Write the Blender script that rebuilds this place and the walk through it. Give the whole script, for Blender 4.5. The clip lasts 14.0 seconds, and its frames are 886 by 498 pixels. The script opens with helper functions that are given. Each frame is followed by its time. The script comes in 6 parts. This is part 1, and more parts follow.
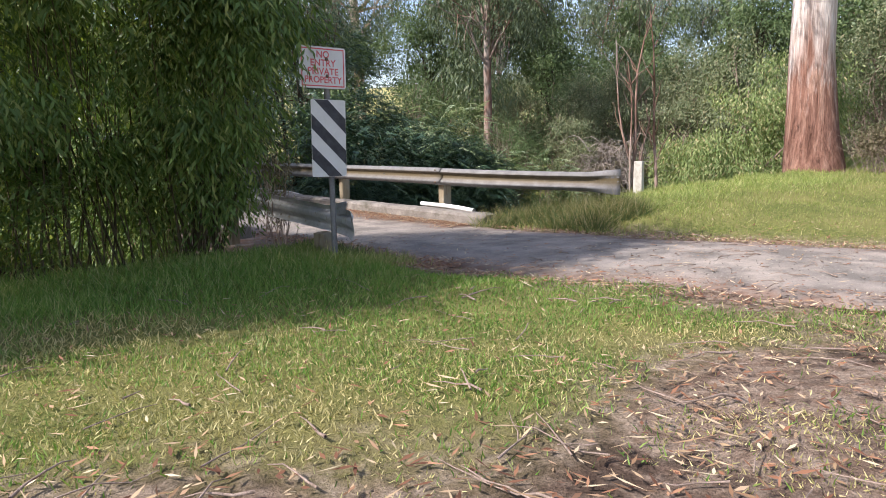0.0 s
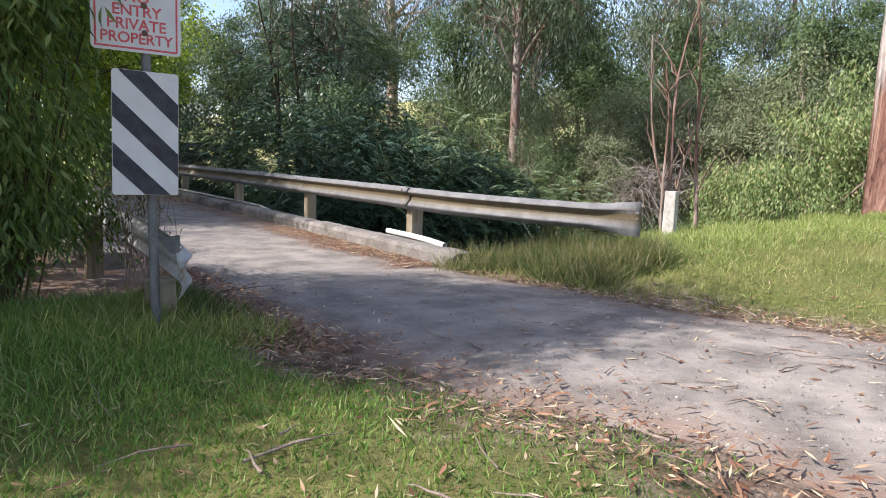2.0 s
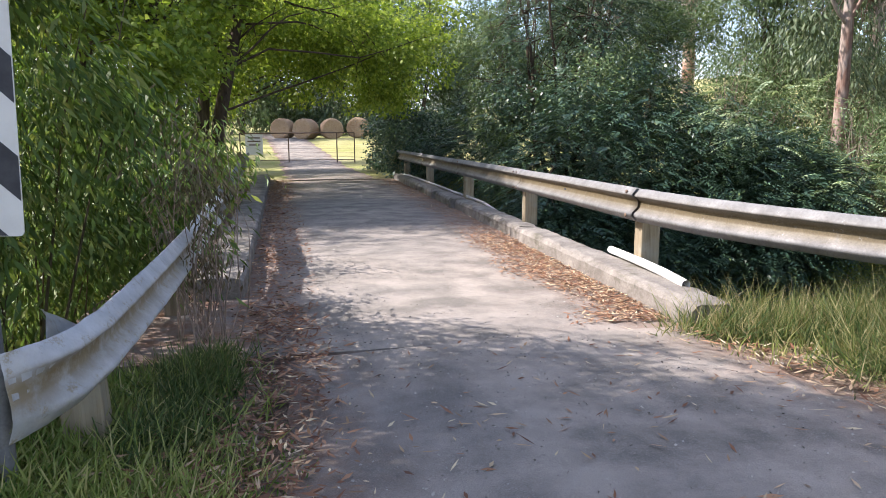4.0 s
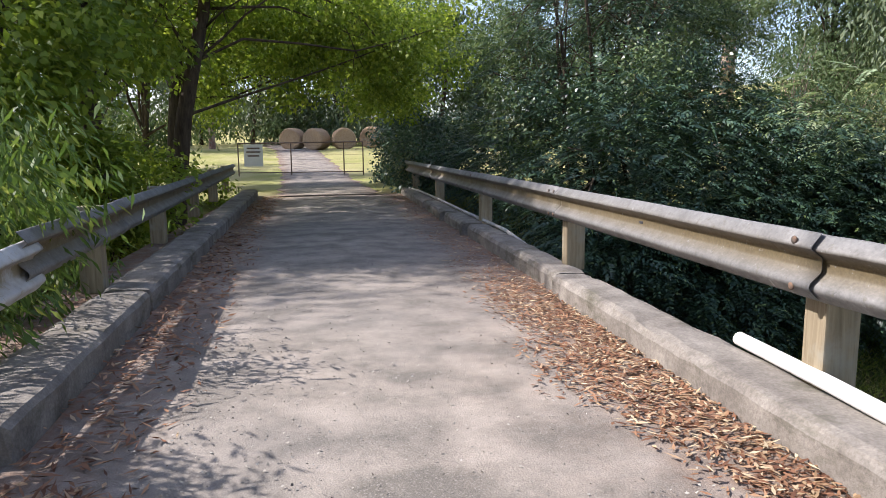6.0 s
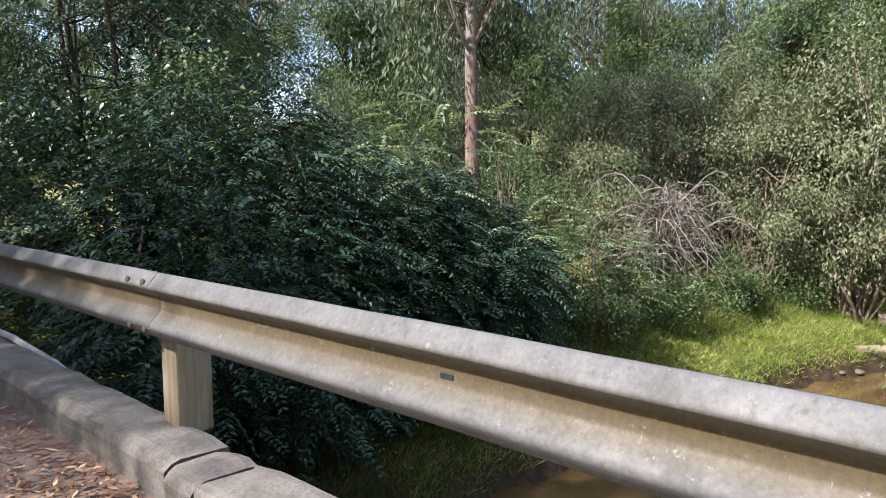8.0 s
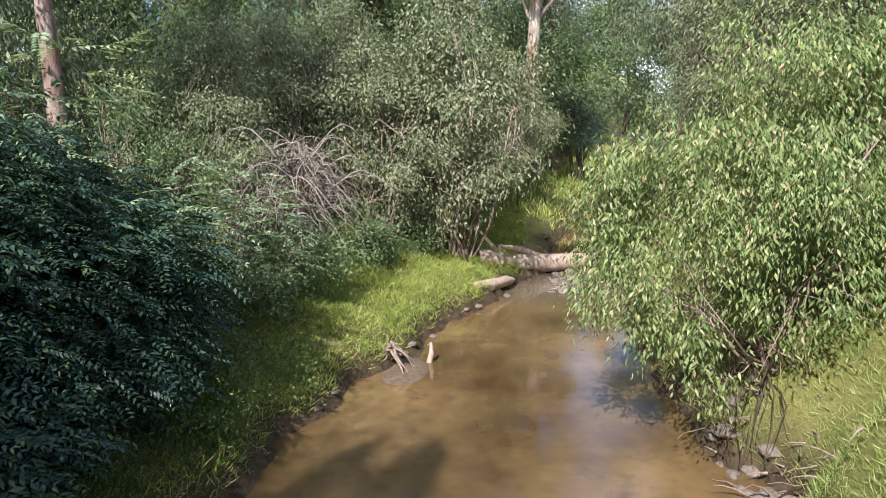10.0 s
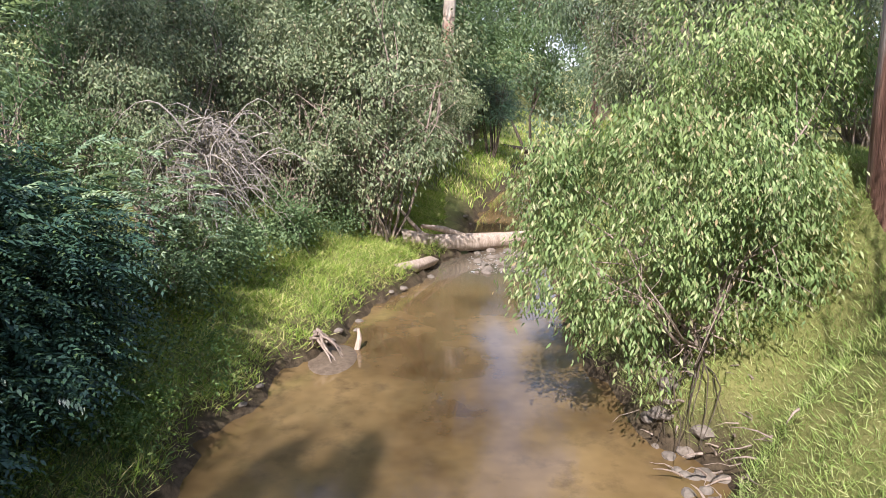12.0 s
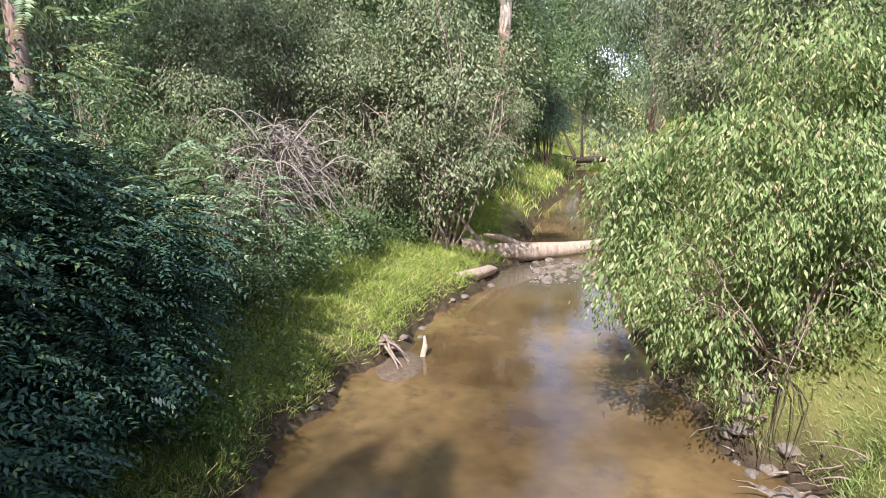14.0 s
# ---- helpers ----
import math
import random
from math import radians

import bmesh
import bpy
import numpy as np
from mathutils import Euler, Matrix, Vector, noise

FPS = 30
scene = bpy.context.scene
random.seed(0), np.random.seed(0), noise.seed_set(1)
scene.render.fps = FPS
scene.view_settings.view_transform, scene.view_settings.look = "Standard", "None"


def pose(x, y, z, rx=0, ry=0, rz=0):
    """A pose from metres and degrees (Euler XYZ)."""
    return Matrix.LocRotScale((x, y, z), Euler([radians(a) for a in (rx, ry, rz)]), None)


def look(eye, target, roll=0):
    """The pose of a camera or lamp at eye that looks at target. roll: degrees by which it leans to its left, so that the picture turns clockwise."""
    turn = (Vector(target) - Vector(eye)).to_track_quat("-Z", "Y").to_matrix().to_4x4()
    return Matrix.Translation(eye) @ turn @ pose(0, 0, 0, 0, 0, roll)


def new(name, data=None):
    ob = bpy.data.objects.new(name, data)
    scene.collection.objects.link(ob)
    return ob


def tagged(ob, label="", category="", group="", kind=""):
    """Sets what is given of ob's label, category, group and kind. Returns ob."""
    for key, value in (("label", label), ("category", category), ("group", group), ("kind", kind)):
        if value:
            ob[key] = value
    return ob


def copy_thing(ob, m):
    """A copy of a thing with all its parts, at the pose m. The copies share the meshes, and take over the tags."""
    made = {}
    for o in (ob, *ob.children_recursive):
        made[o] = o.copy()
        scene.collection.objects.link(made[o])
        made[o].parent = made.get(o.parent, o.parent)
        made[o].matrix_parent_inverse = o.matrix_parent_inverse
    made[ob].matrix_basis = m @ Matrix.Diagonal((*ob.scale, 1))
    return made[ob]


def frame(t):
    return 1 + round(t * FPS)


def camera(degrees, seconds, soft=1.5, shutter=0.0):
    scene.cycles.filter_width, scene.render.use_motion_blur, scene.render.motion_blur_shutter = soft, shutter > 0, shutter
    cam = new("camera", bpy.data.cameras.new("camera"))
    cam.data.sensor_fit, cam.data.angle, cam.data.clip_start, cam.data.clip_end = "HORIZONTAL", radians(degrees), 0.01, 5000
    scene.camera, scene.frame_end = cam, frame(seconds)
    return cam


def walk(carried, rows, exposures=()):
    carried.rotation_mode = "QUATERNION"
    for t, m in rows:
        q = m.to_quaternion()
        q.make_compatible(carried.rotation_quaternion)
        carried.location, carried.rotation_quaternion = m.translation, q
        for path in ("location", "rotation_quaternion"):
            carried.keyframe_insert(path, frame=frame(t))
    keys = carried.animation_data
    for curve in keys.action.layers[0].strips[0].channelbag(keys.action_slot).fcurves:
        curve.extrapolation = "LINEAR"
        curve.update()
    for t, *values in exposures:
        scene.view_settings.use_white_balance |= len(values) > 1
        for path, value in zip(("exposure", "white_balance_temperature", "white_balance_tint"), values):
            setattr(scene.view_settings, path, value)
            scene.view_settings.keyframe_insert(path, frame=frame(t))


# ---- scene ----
# ---- camera and walk ----
cam = camera(64.7, 14.0, soft=0.9)
PATH = [
    (0, 0.665, 1.244, 1.398, 81.146, 1.203, -38.629),
    (0.5, 1.381, 1.498, 1.42, 81.701, -1.184, -34.305),
    (1, 2.055, 1.858, 1.428, 82.844, -1.931, -32.497),
    (1.5, 2.692, 2.392, 1.4, 83.279, -1.979, -33.108),
    (2, 3.353, 2.892, 1.354, 82.345, -1.511, -34.602),
    (2.5, 4.006, 3.481, 1.366, 82.338, -0.977, -34.031),
    (3, 4.623, 4.131, 1.388, 85.086, -0.834, -25.48),
    (3.5, 5.211, 4.605, 1.386, 82.18, -0.272, -18.645),
    (4, 5.556, 5.207, 1.374, 80.794, 0.142, -10.667),
    (4.2, 5.706, 5.539, 1.374, 80.457, 0.142, -8.151),
    (6.3, 6.414, 8.818, 1.293, 81.945, 0.684, -9.479),
    (6.5, 6.486, 9.186, 1.292, 82.23, 0.932, -14.105),
    (7, 6.544, 9.951, 1.282, 82.804, 0.894, -25.753),
    (7.5, 6.716, 10.751, 1.292, 83.38, 0.35, -36.824),
    (8, 6.975, 11.524, 1.322, 84.341, 0.224, -47.696),
    (8.5, 7.386, 12.313, 1.267, 85.335, -0.224, -58.616),
    (9, 7.574, 13.084, 1.289, 85.002, -0.096, -70.306),
    (9.2, 7.618, 13.398, 1.308, 84.405, 0.095, -74.535),
    (11.5, 8.13, 13.608, 1.442, 77.848, 0.615, -87.119),
    (12, 8.205, 13.895, 1.446, 78.029, 0.118, -89.694),
    (12.5, 8.219, 14.174, 1.436, 78.282, -0.303, -90.27),
    (13, 8.231, 14.292, 1.419, 78.503, -0.303, -89.137),
    (13.5, 8.213, 14.337, 1.415, 78.756, 0.012, -88.118),
    (14, 8.205, 14.324, 1.411, 78.815, 0.028, -85.983),
]
walk(cam, [(r[0], pose(*r[1:])) for r in PATH], exposures=[(0.0, 0.8, 6300, 20), (2.5, 0.85, 6100, 17), (4.0, 1.28, 6250, 19), (6.5, 0.85, 6200, 18), (9.0, 0.85, 6150, 17), (11.5, 1.08, 6000, 17), (14.0, 1.12, 6000, 17)])

# ---- world and sun ----
SUN_FROM = Vector((-0.97, 0.24, 0.0)).normalized()
SUN_EL = radians(44)
world = bpy.data.worlds.new("sky_world")
scene.world = world
world.use_nodes = True
wn = world.node_tree.nodes
wl = world.node_tree.links
sky = wn.new("ShaderNodeTexSky")
sky.sky_type = "NISHITA"
sky.sun_disc = False
sky.sun_elevation = SUN_EL
sky.sun_rotation = math.atan2(SUN_FROM.x, SUN_FROM.y)
sky.dust_density = 1.5
# broken fair-weather cloud over the blue
tc = wn.new("ShaderNodeTexCoord")
cn = wn.new("ShaderNodeTexNoise")
cn.inputs["Scale"].default_value = 3.0
cn.inputs["Detail"].default_value = 7.0
cr = wn.new("ShaderNodeValToRGB")
cr.color_ramp.elements[0].position = 0.48
cr.color_ramp.elements[1].position = 0.72
cm = wn.new("ShaderNodeMixRGB")
cm.inputs[2].default_value = (4.2, 4.3, 4.5, 1)
wl.new(tc.outputs["Generated"], cn.inputs["Vector"])
wl.new(cn.outputs["Fac"], cr.inputs["Fac"])
wl.new(cr.outputs["Color"], cm.inputs[0])
wl.new(sky.outputs["Color"], cm.inputs[1])
bg = wn["Background"]
wl.new(cm.outputs["Color"], bg.inputs["Color"])
bg.inputs["Strength"].default_value = 0.15
sun = new("sun", bpy.data.lights.new("sun", "SUN"))
sun.data.energy = 4.6
sun.data.angle = radians(0.55)
sun.data.color = (1.0, 0.95, 0.86)
sun_dir = Vector((SUN_FROM.x * math.cos(SUN_EL), SUN_FROM.y * math.cos(SUN_EL), math.sin(SUN_EL)))
sun.matrix_world = look(sun_dir * 60, (0, 0, 0))

RNG = np.random.default_rng(7)


# ---- materials ----
class Mat:
    """Small builder for node materials."""

    def __init__(self, name, rough=0.8, spec=0.3, metal=0.0):
        self.m = bpy.data.materials.new(name)
        self.m.use_nodes = True
        self.t = self.m.node_tree
        self.b = self.t.nodes["Principled BSDF"]
        self.b.inputs["Roughness"].default_value = rough
        self.b.inputs["Metallic"].default_value = metal
        self.b.inputs["Specular IOR Level"].default_value = spec
        self.c = self.t.nodes.new("ShaderNodeNewGeometry").outputs["Position"]

    def link(self, a, b):
        self.t.links.new(a, b)

    def noise(self, scale, detail=5.0, rough=0.6, vec=None, dist=0.0):
        n = self.t.nodes.new("ShaderNodeTexNoise")
        n.inputs["Scale"].default_value = scale
        n.inputs["Detail"].default_value = detail
        n.inputs["Roughness"].default_value = rough
        n.inputs["Distortion"].default_value = dist
        self.link(vec or self.c, n.inputs["Vector"])
        return n.outputs["Fac"]

    def voro(self, scale, vec=None):
        n = self.t.nodes.new("ShaderNodeTexVoronoi")
        n.inputs["Scale"].default_value = scale
        self.link(vec or self.c, n.inputs["Vector"])
        return n

    def stretch(self, x, y, z, vec=None):
        n = self.t.nodes.new("ShaderNodeMapping")
        n.inputs["Scale"].default_value = (x, y, z)
        self.link(vec or self.c, n.inputs["Vector"])
        return n.outputs["Vector"]

    def ramp(self, fac, stops):
        n = self.t.nodes.new("ShaderNodeValToRGB")
        e = n.color_ramp.elements
        while len(e) < len(stops):
            e.new(0.5)
        for k, (p, col) in zip(e, stops):
            k.position = p
            k.color = (*col, 1) if len(col) == 3 else col
        self.link(fac, n.inputs["Fac"])
        return n.outputs["Color"]

    def grey(self, fac, a, b):
        return self.ramp(fac, [(a, (0, 0, 0)), (b, (1, 1, 1))])

    def mix(self, fac, a, b, mode="MIX"):
        n = self.t.nodes.new("ShaderNodeMixRGB")
        n.blend_type = mode
        for sock, v in ((n.inputs[0], fac), (n.inputs[1], a), (n.inputs[2], b)):
            if isinstance(v, (int, float)):
                sock.default_value = v
            elif isinstance(v, tuple):
                sock.default_value = (*v, 1)
            else:
                self.link(v, sock)
        return n.outputs["Color"]

    def attr(self, name):
        n = self.t.nodes.new("ShaderNodeAttribute")
        n.attribute_name = name
        return n.outputs["Fac"]

    def island(self):
        return self.t.nodes.new("ShaderNodeNewGeometry").outputs["Random Per Island"]

    def obrand(self):
        return self.t.nodes.new("ShaderNodeObjectInfo").outputs["Random"]

    def bump(self, h, strength=0.4, dist=0.01):
        n = self.t.nodes.new("ShaderNodeBump")
        n.inputs["Strength"].default_value = strength
        n.inputs["Distance"].default_value = dist
        self.link(h, n.inputs["Height"])
        self.link(n.outputs["Normal"], self.b.inputs["Normal"])

    def color(self, c):
        if isinstance(c, tuple):
            self.b.inputs["Base Color"].default_value = (*c, 1)
        else:
            self.link(c, self.b.inputs["Base Color"])
        return self

    def rough(self, r):
        self.link(r, self.b.inputs["Roughness"])
        return self

    def leafy(self, col, trans=0.35, tint=(1.0, 1.0, 0.6)):
        """Thin leaf: part of the light shines through."""
        self.color(col)
        tr = self.t.nodes.new("ShaderNodeBsdfTranslucent")
        self.link(self.mix(1.0, col, tint, "MULTIPLY"), tr.inputs["Color"])
        mx = self.t.nodes.new("ShaderNodeMixShader")
        mx.inputs[0].default_value = trans
        self.link(self.b.outputs[0], mx.inputs[1])
        self.link(tr.outputs[0], mx.inputs[2])
        self.link(mx.outputs[0], self.t.nodes["Material Output"].inputs["Surface"])
        return self.m


def leaf_mat(name, stops, trans=0.35, rough=0.45, spec=0.4, patch=0.5, gain=1.0):
    k = Mat(name, rough, spec)
    col = k.ramp(k.island(), [(p, tuple(gain * v for v in c)) for p, c in stops])
    big = k.grey(k.noise(0.9, 2.0), 0.35, 0.65)
    col = k.mix(k.mix(1.0, big, (patch, patch, patch), "MULTIPLY"), col, k.mix(1.0, col, (0.62, 0.72, 0.7), "MULTIPLY"))
    return k.leafy(col, trans)


M = {}
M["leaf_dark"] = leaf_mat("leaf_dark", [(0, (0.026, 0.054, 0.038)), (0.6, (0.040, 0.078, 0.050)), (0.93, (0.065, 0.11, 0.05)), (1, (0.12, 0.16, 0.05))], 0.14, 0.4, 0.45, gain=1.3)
M["leaf_bright"] = leaf_mat("leaf_bright", [(0, (0.070, 0.105, 0.016)), (0.6, (0.122, 0.165, 0.024)), (1, (0.21, 0.24, 0.045))], 0.55, 0.45, 0.35, gain=2.1)
M["leaf_willow"] = leaf_mat("leaf_willow", [(0, (0.045, 0.080, 0.020)), (0.7, (0.080, 0.125, 0.030)), (1, (0.17, 0.19, 0.06))], 0.34, 0.5, 0.35, gain=1.85)
M["leaf_creek"] = leaf_mat("leaf_creek", [(0, (0.09, 0.13, 0.042)), (0.45, (0.14, 0.19, 0.065)), (0.75, (0.22, 0.26, 0.10)), (0.9, (0.30, 0.31, 0.16)), (1, (0.30, 0.22, 0.12))], 0.3, 0.55, 0.25, gain=1.5)
M["leaf_gum"] = leaf_mat("leaf_gum", [(0, (0.060, 0.085, 0.048)), (0.6, (0.095, 0.125, 0.068)), (1, (0.15, 0.175, 0.09))], 0.2, 0.5, 0.35, gain=1.4)
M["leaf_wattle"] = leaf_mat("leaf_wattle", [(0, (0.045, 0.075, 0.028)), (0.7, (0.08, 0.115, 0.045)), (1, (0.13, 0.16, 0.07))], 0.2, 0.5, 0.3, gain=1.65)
M["leaf_grey"] = leaf_mat("leaf_grey", [(0, (0.070, 0.088, 0.042)), (0.5, (0.13, 0.155, 0.078)), (0.9, (0.21, 0.225, 0.125)), (1, (0.24, 0.20, 0.12))], 0.2, 0.5, 0.3, gain=1.5)
M["leaf_brown"] = leaf_mat("leaf_brown", [(0, (0.10, 0.085, 0.05)), (0.6, (0.15, 0.125, 0.075)), (1, (0.22, 0.18, 0.11))], 0.2, 0.7, 0.2, gain=1.2)
M["grass_lawn"] = leaf_mat("grass_lawn", [(0, (0.08, 0.16, 0.03)), (0.5, (0.16, 0.28, 0.055)), (0.8, (0.25, 0.34, 0.09)), (1, (0.44, 0.42, 0.20))], 0.4, 0.55, 0.25, gain=1.15)
M["grass_tall"] = leaf_mat("grass_tall", [(0, (0.12, 0.15, 0.045)), (0.35, (0.20, 0.21, 0.075)), (0.65, (0.32, 0.28, 0.13)), (1, (0.48, 0.40, 0.24))], 0.35, 0.6, 0.2)
M["grass_weed"] = leaf_mat("grass_weed", [(0, (0.05, 0.085, 0.025)), (0.6, (0.10, 0.15, 0.045)), (1, (0.24, 0.24, 0.10))], 0.3, 0.55, 0.25)
M["grass_dry"] = leaf_mat("grass_dry", [(0, (0.22, 0.21, 0.08)), (0.5, (0.40, 0.35, 0.16)), (1, (0.58, 0.50, 0.28))], 0.3, 0.6, 0.2, gain=1.2)
M["grass_pale"] = leaf_mat("grass_pale", [(0, (0.17, 0.24, 0.06)), (0.5, (0.29, 0.36, 0.11)), (0.85, (0.40, 0.43, 0.18)), (1, (0.52, 0.47, 0.26))], 0.4, 0.55, 0.2, gain=1.4)
M["grass_verge"] = leaf_mat("grass_verge", [(0, (0.14, 0.19, 0.045)), (0.5, (0.26, 0.31, 0.085)), (0.85, (0.38, 0.38, 0.15)), (1, (0.52, 0.45, 0.24))], 0.4, 0.55, 0.2, gain=1.1)
M["grass_bank"] = leaf_mat("grass_bank", [(0, (0.12, 0.19, 0.03)), (0.45, (0.24, 0.32, 0.055)), (0.75, (0.37, 0.39, 0.12)), (1, (0.52, 0.44, 0.22))], 0.4, 0.55, 0.2, gain=1.4)
# paler leaf colour that imitates sun glinting on the outer sprays
M["leaf_sunlit"] = leaf_mat("leaf_sunlit", [(0, (0.12, 0.17, 0.10)), (0.6, (0.20, 0.26, 0.15)), (1, (0.32, 0.36, 0.22))], 0.35, 0.4, 0.5, gain=1.5)
M["litter"] = leaf_mat("litter", [(0, (0.11, 0.05, 0.03)), (0.45, (0.24, 0.115, 0.065)), (0.8, (0.36, 0.20, 0.115)), (1, (0.52, 0.38, 0.24))], 0.1, 0.65, 0.2, 0.2)
M["pebble"] = leaf_mat("pebble", [(0, (0.10, 0.085, 0.07)), (0.5, (0.24, 0.22, 0.19)), (1, (0.42, 0.39, 0.34))], 0.0, 0.85, 0.2, 0.2)
M["litter_pale"] = leaf_mat("litter_pale", [(0, (0.20, 0.11, 0.06)), (0.4, (0.38, 0.26, 0.15)), (1, (0.62, 0.52, 0.35))], 0.1, 0.65, 0.2, 0.2)


def bark(name, stops, scale=4.0, peel=None):
    k = Mat(name, 0.9, 0.15)
    v = k.stretch(1, 1, 0.16)
    n1 = k.noise(scale * 2.4, 8.0, 0.65, v, 0.6)
    n2 = k.noise(scale * 9, 5.0, 0.6, v)
    col = k.ramp(n1, stops)
    if peel:
        col = k.mix(k.grey(k.noise(0.8, 4.0, 0.6, k.stretch(1, 1, 0.45), 0.4), 0.46, 0.6), col, peel)
    col = k.mix(0.35, col, k.grey(n2, 0.2, 0.8), "OVERLAY")
    k.color(col)
    k.bump(k.mix(0.4, n1, n2), 0.8, 0.03)
    return k.m


M["bark_dark"] = bark("bark_dark", [(0.3, (0.035, 0.026, 0.020)), (0.7, (0.11, 0.085, 0.06))])
M["bark_gum"] = bark("bark_gum", [(0.3, (0.10, 0.055, 0.04)), (0.5, (0.20, 0.12, 0.088)), (0.72, (0.31, 0.24, 0.19))], 3.0, (0.36, 0.315, 0.27))
M["bark_pale"] = bark("bark_pale", [(0.3, (0.36, 0.28, 0.21)), (0.7, (0.62, 0.55, 0.46))], 3.0, (0.33, 0.20, 0.14))
M["bark_twig"] = bark("bark_twig", [(0.3, (0.17, 0.13, 0.10)), (0.7, (0.40, 0.31, 0.25))], 9.0)
k = Mat("bark_great", 0.9, 0.15)
fib = k.noise(7, 8, 0.7, k.stretch(1, 1, 0.09), 0.5)
fin2 = k.noise(34, 5, 0.65, k.stretch(1, 1, 0.07))
rough_bark = k.ramp(fib, [(0.28, (0.075, 0.035, 0.024)), (0.5, (0.20, 0.105, 0.075)), (0.72, (0.36, 0.23, 0.17))])
bare = k.ramp(fib, [(0.3, (0.42, 0.33, 0.27)), (0.6, (0.62, 0.57, 0.52))])
sep = k.t.nodes.new("ShaderNodeSeparateXYZ")
k.link(k.c, sep.inputs[0])
rise = k.t.nodes.new("ShaderNodeMapRange")
rise.inputs["From Min"].default_value = 1.0
rise.inputs["From Max"].default_value = 7.5
k.link(sep.outputs["Z"], rise.inputs["Value"])
shed = k.grey(k.mix(0.42, k.noise(3.0, 6, 0.7, k.stretch(1, 1, 0.08), 0.4), rise.outputs["Result"]), 0.36, 0.50)
col = k.mix(shed, rough_bark, bare)
k.color(k.mix(0.45, col, k.grey(fin2, 0.25, 0.75), "OVERLAY"))
k.bump(k.mix(0.4, fib, fin2), 1.0, 0.05)
M["bark_great"] = k.m
M["dead_wood"] = bark("dead_wood", [(0.3, (0.28, 0.20, 0.15)), (0.7, (0.58, 0.47, 0.38))], 5.0)
M["dead_twig"] = bark("dead_twig", [(0.3, (0.17, 0.14, 0.115)), (0.7, (0.42, 0.37, 0.32))], 5.0)
M["bamboo"] = bark("bamboo", [(0.3, (0.05, 0.045, 0.025)), (0.7, (0.14, 0.115, 0.065))], 6.0)

k = Mat("ground_soil", 0.95, 0.1)
fine = k.noise(60, 6, 0.7)
mid = k.noise(7, 5, 0.65)
big = k.noise(0.8, 4, 0.6)
dirt = k.ramp(mid, [(0.25, (0.12, 0.078, 0.056)), (0.45, (0.23, 0.165, 0.12)), (0.6, (0.34, 0.265, 0.20)), (0.8, (0.46, 0.375, 0.295))])
dirt = k.mix(k.grey(k.noise(1.9, 6, 0.7), 0.5, 0.62), dirt, k.mix(0.75, dirt, (0.055, 0.036, 0.026)))
dirt = k.mix(0.65, dirt, k.grey(fine, 0.25, 0.75), "OVERLAY")
turf = k.ramp(k.noise(22, 6, 0.7), [(0.3, (0.07, 0.095, 0.022)), (0.55, (0.17, 0.185, 0.055)), (0.75, (0.33, 0.29, 0.13))])
turf = k.mix(k.grey(big, 0.4, 0.65), turf, k.mix(0.55, turf, (0.30, 0.27, 0.10)))
paddock = k.mix(k.grey(k.noise(0.35, 5), 0.35, 0.65), (0.26, 0.27, 0.085), (0.40, 0.36, 0.18))
mud = k.ramp(mid, [(0.3, (0.035, 0.026, 0.016)), (0.7, (0.13, 0.095, 0.06))])
edge = k.mix(0.6, k.attr("dirt"), k.mix(1.0, k.grey(mid, 0.3, 0.7), (1, 1, 1), "MULTIPLY"), "OVERLAY")
c1 = k.mix(edge, turf, dirt)
c1 = k.mix(k.attr("paddock"), c1, paddock)
c1 = k.mix(k.attr("mud"), c1, mud)
k.color(c1)
k.bump(k.mix(0.5, fine, mid), 1.0, 0.06)
M["ground"] = k.m

k = Mat("road_gravel", 0.9, 0.2)
v = k.voro(95)
st = k.voro(38)
n1 = k.noise(2.2, 5, 0.6)
n2 = k.noise(0.55, 4, 0.6)
base = k.ramp(k.noise(140, 4, 0.7), [(0.3, (0.105, 0.098, 0.088)), (0.5, (0.215, 0.198, 0.172)), (0.75, (0.37, 0.345, 0.30))])
stone = k.mix(k.grey(v.outputs["Distance"], 0.1, 0.55), base, (0.15, 0.135, 0.115))
dust = k.mix(k.grey(n1, 0.38, 0.66), stone, (0.35, 0.305, 0.255))
dust = k.mix(k.mix(1.0, k.grey(n2, 0.45, 0.75), (0.5, 0.5, 0.5), "MULTIPLY"), dust, (0.155, 0.15, 0.145))
red = k.mix(k.mix(1.0, k.attr("dust"), k.grey(k.noise(5, 5, 0.7), 0.3, 0.6), "MULTIPLY"), dust, (0.20, 0.12, 0.08))
red2 = k.mix(0.5, red, k.grey(k.noise(240, 3, 0.8), 0.25, 0.75), "OVERLAY")
k.color(red2)
k.bump(k.mix(0.6, v.outputs["Distance"], k.noise(70, 6, 0.8)), 0.5, 0.008)
M["road"] = k.m

k = Mat("concrete", 0.88, 0.25)
n1 = k.noise(3.5, 6, 0.65)
n2 = k.noise(55, 5, 0.7)
col = k.ramp(n1, [(0.3, (0.12, 0.105, 0.09)), (0.5, (0.20, 0.18, 0.155)), (0.75, (0.29, 0.265, 0.23))])
col = k.mix(0.4, col, k.grey(n2, 0.2, 0.8), "OVERLAY")
col = k.mix(k.grey(k.noise(1.7, 5, 0.7, k.stretch(1, 1, 3)), 0.52, 0.7), col, (0.085, 0.078, 0.055))
k.color(col)
k.bump(k.mix(0.5, n1, n2), 0.6, 0.015)
M["concrete"] = k.m

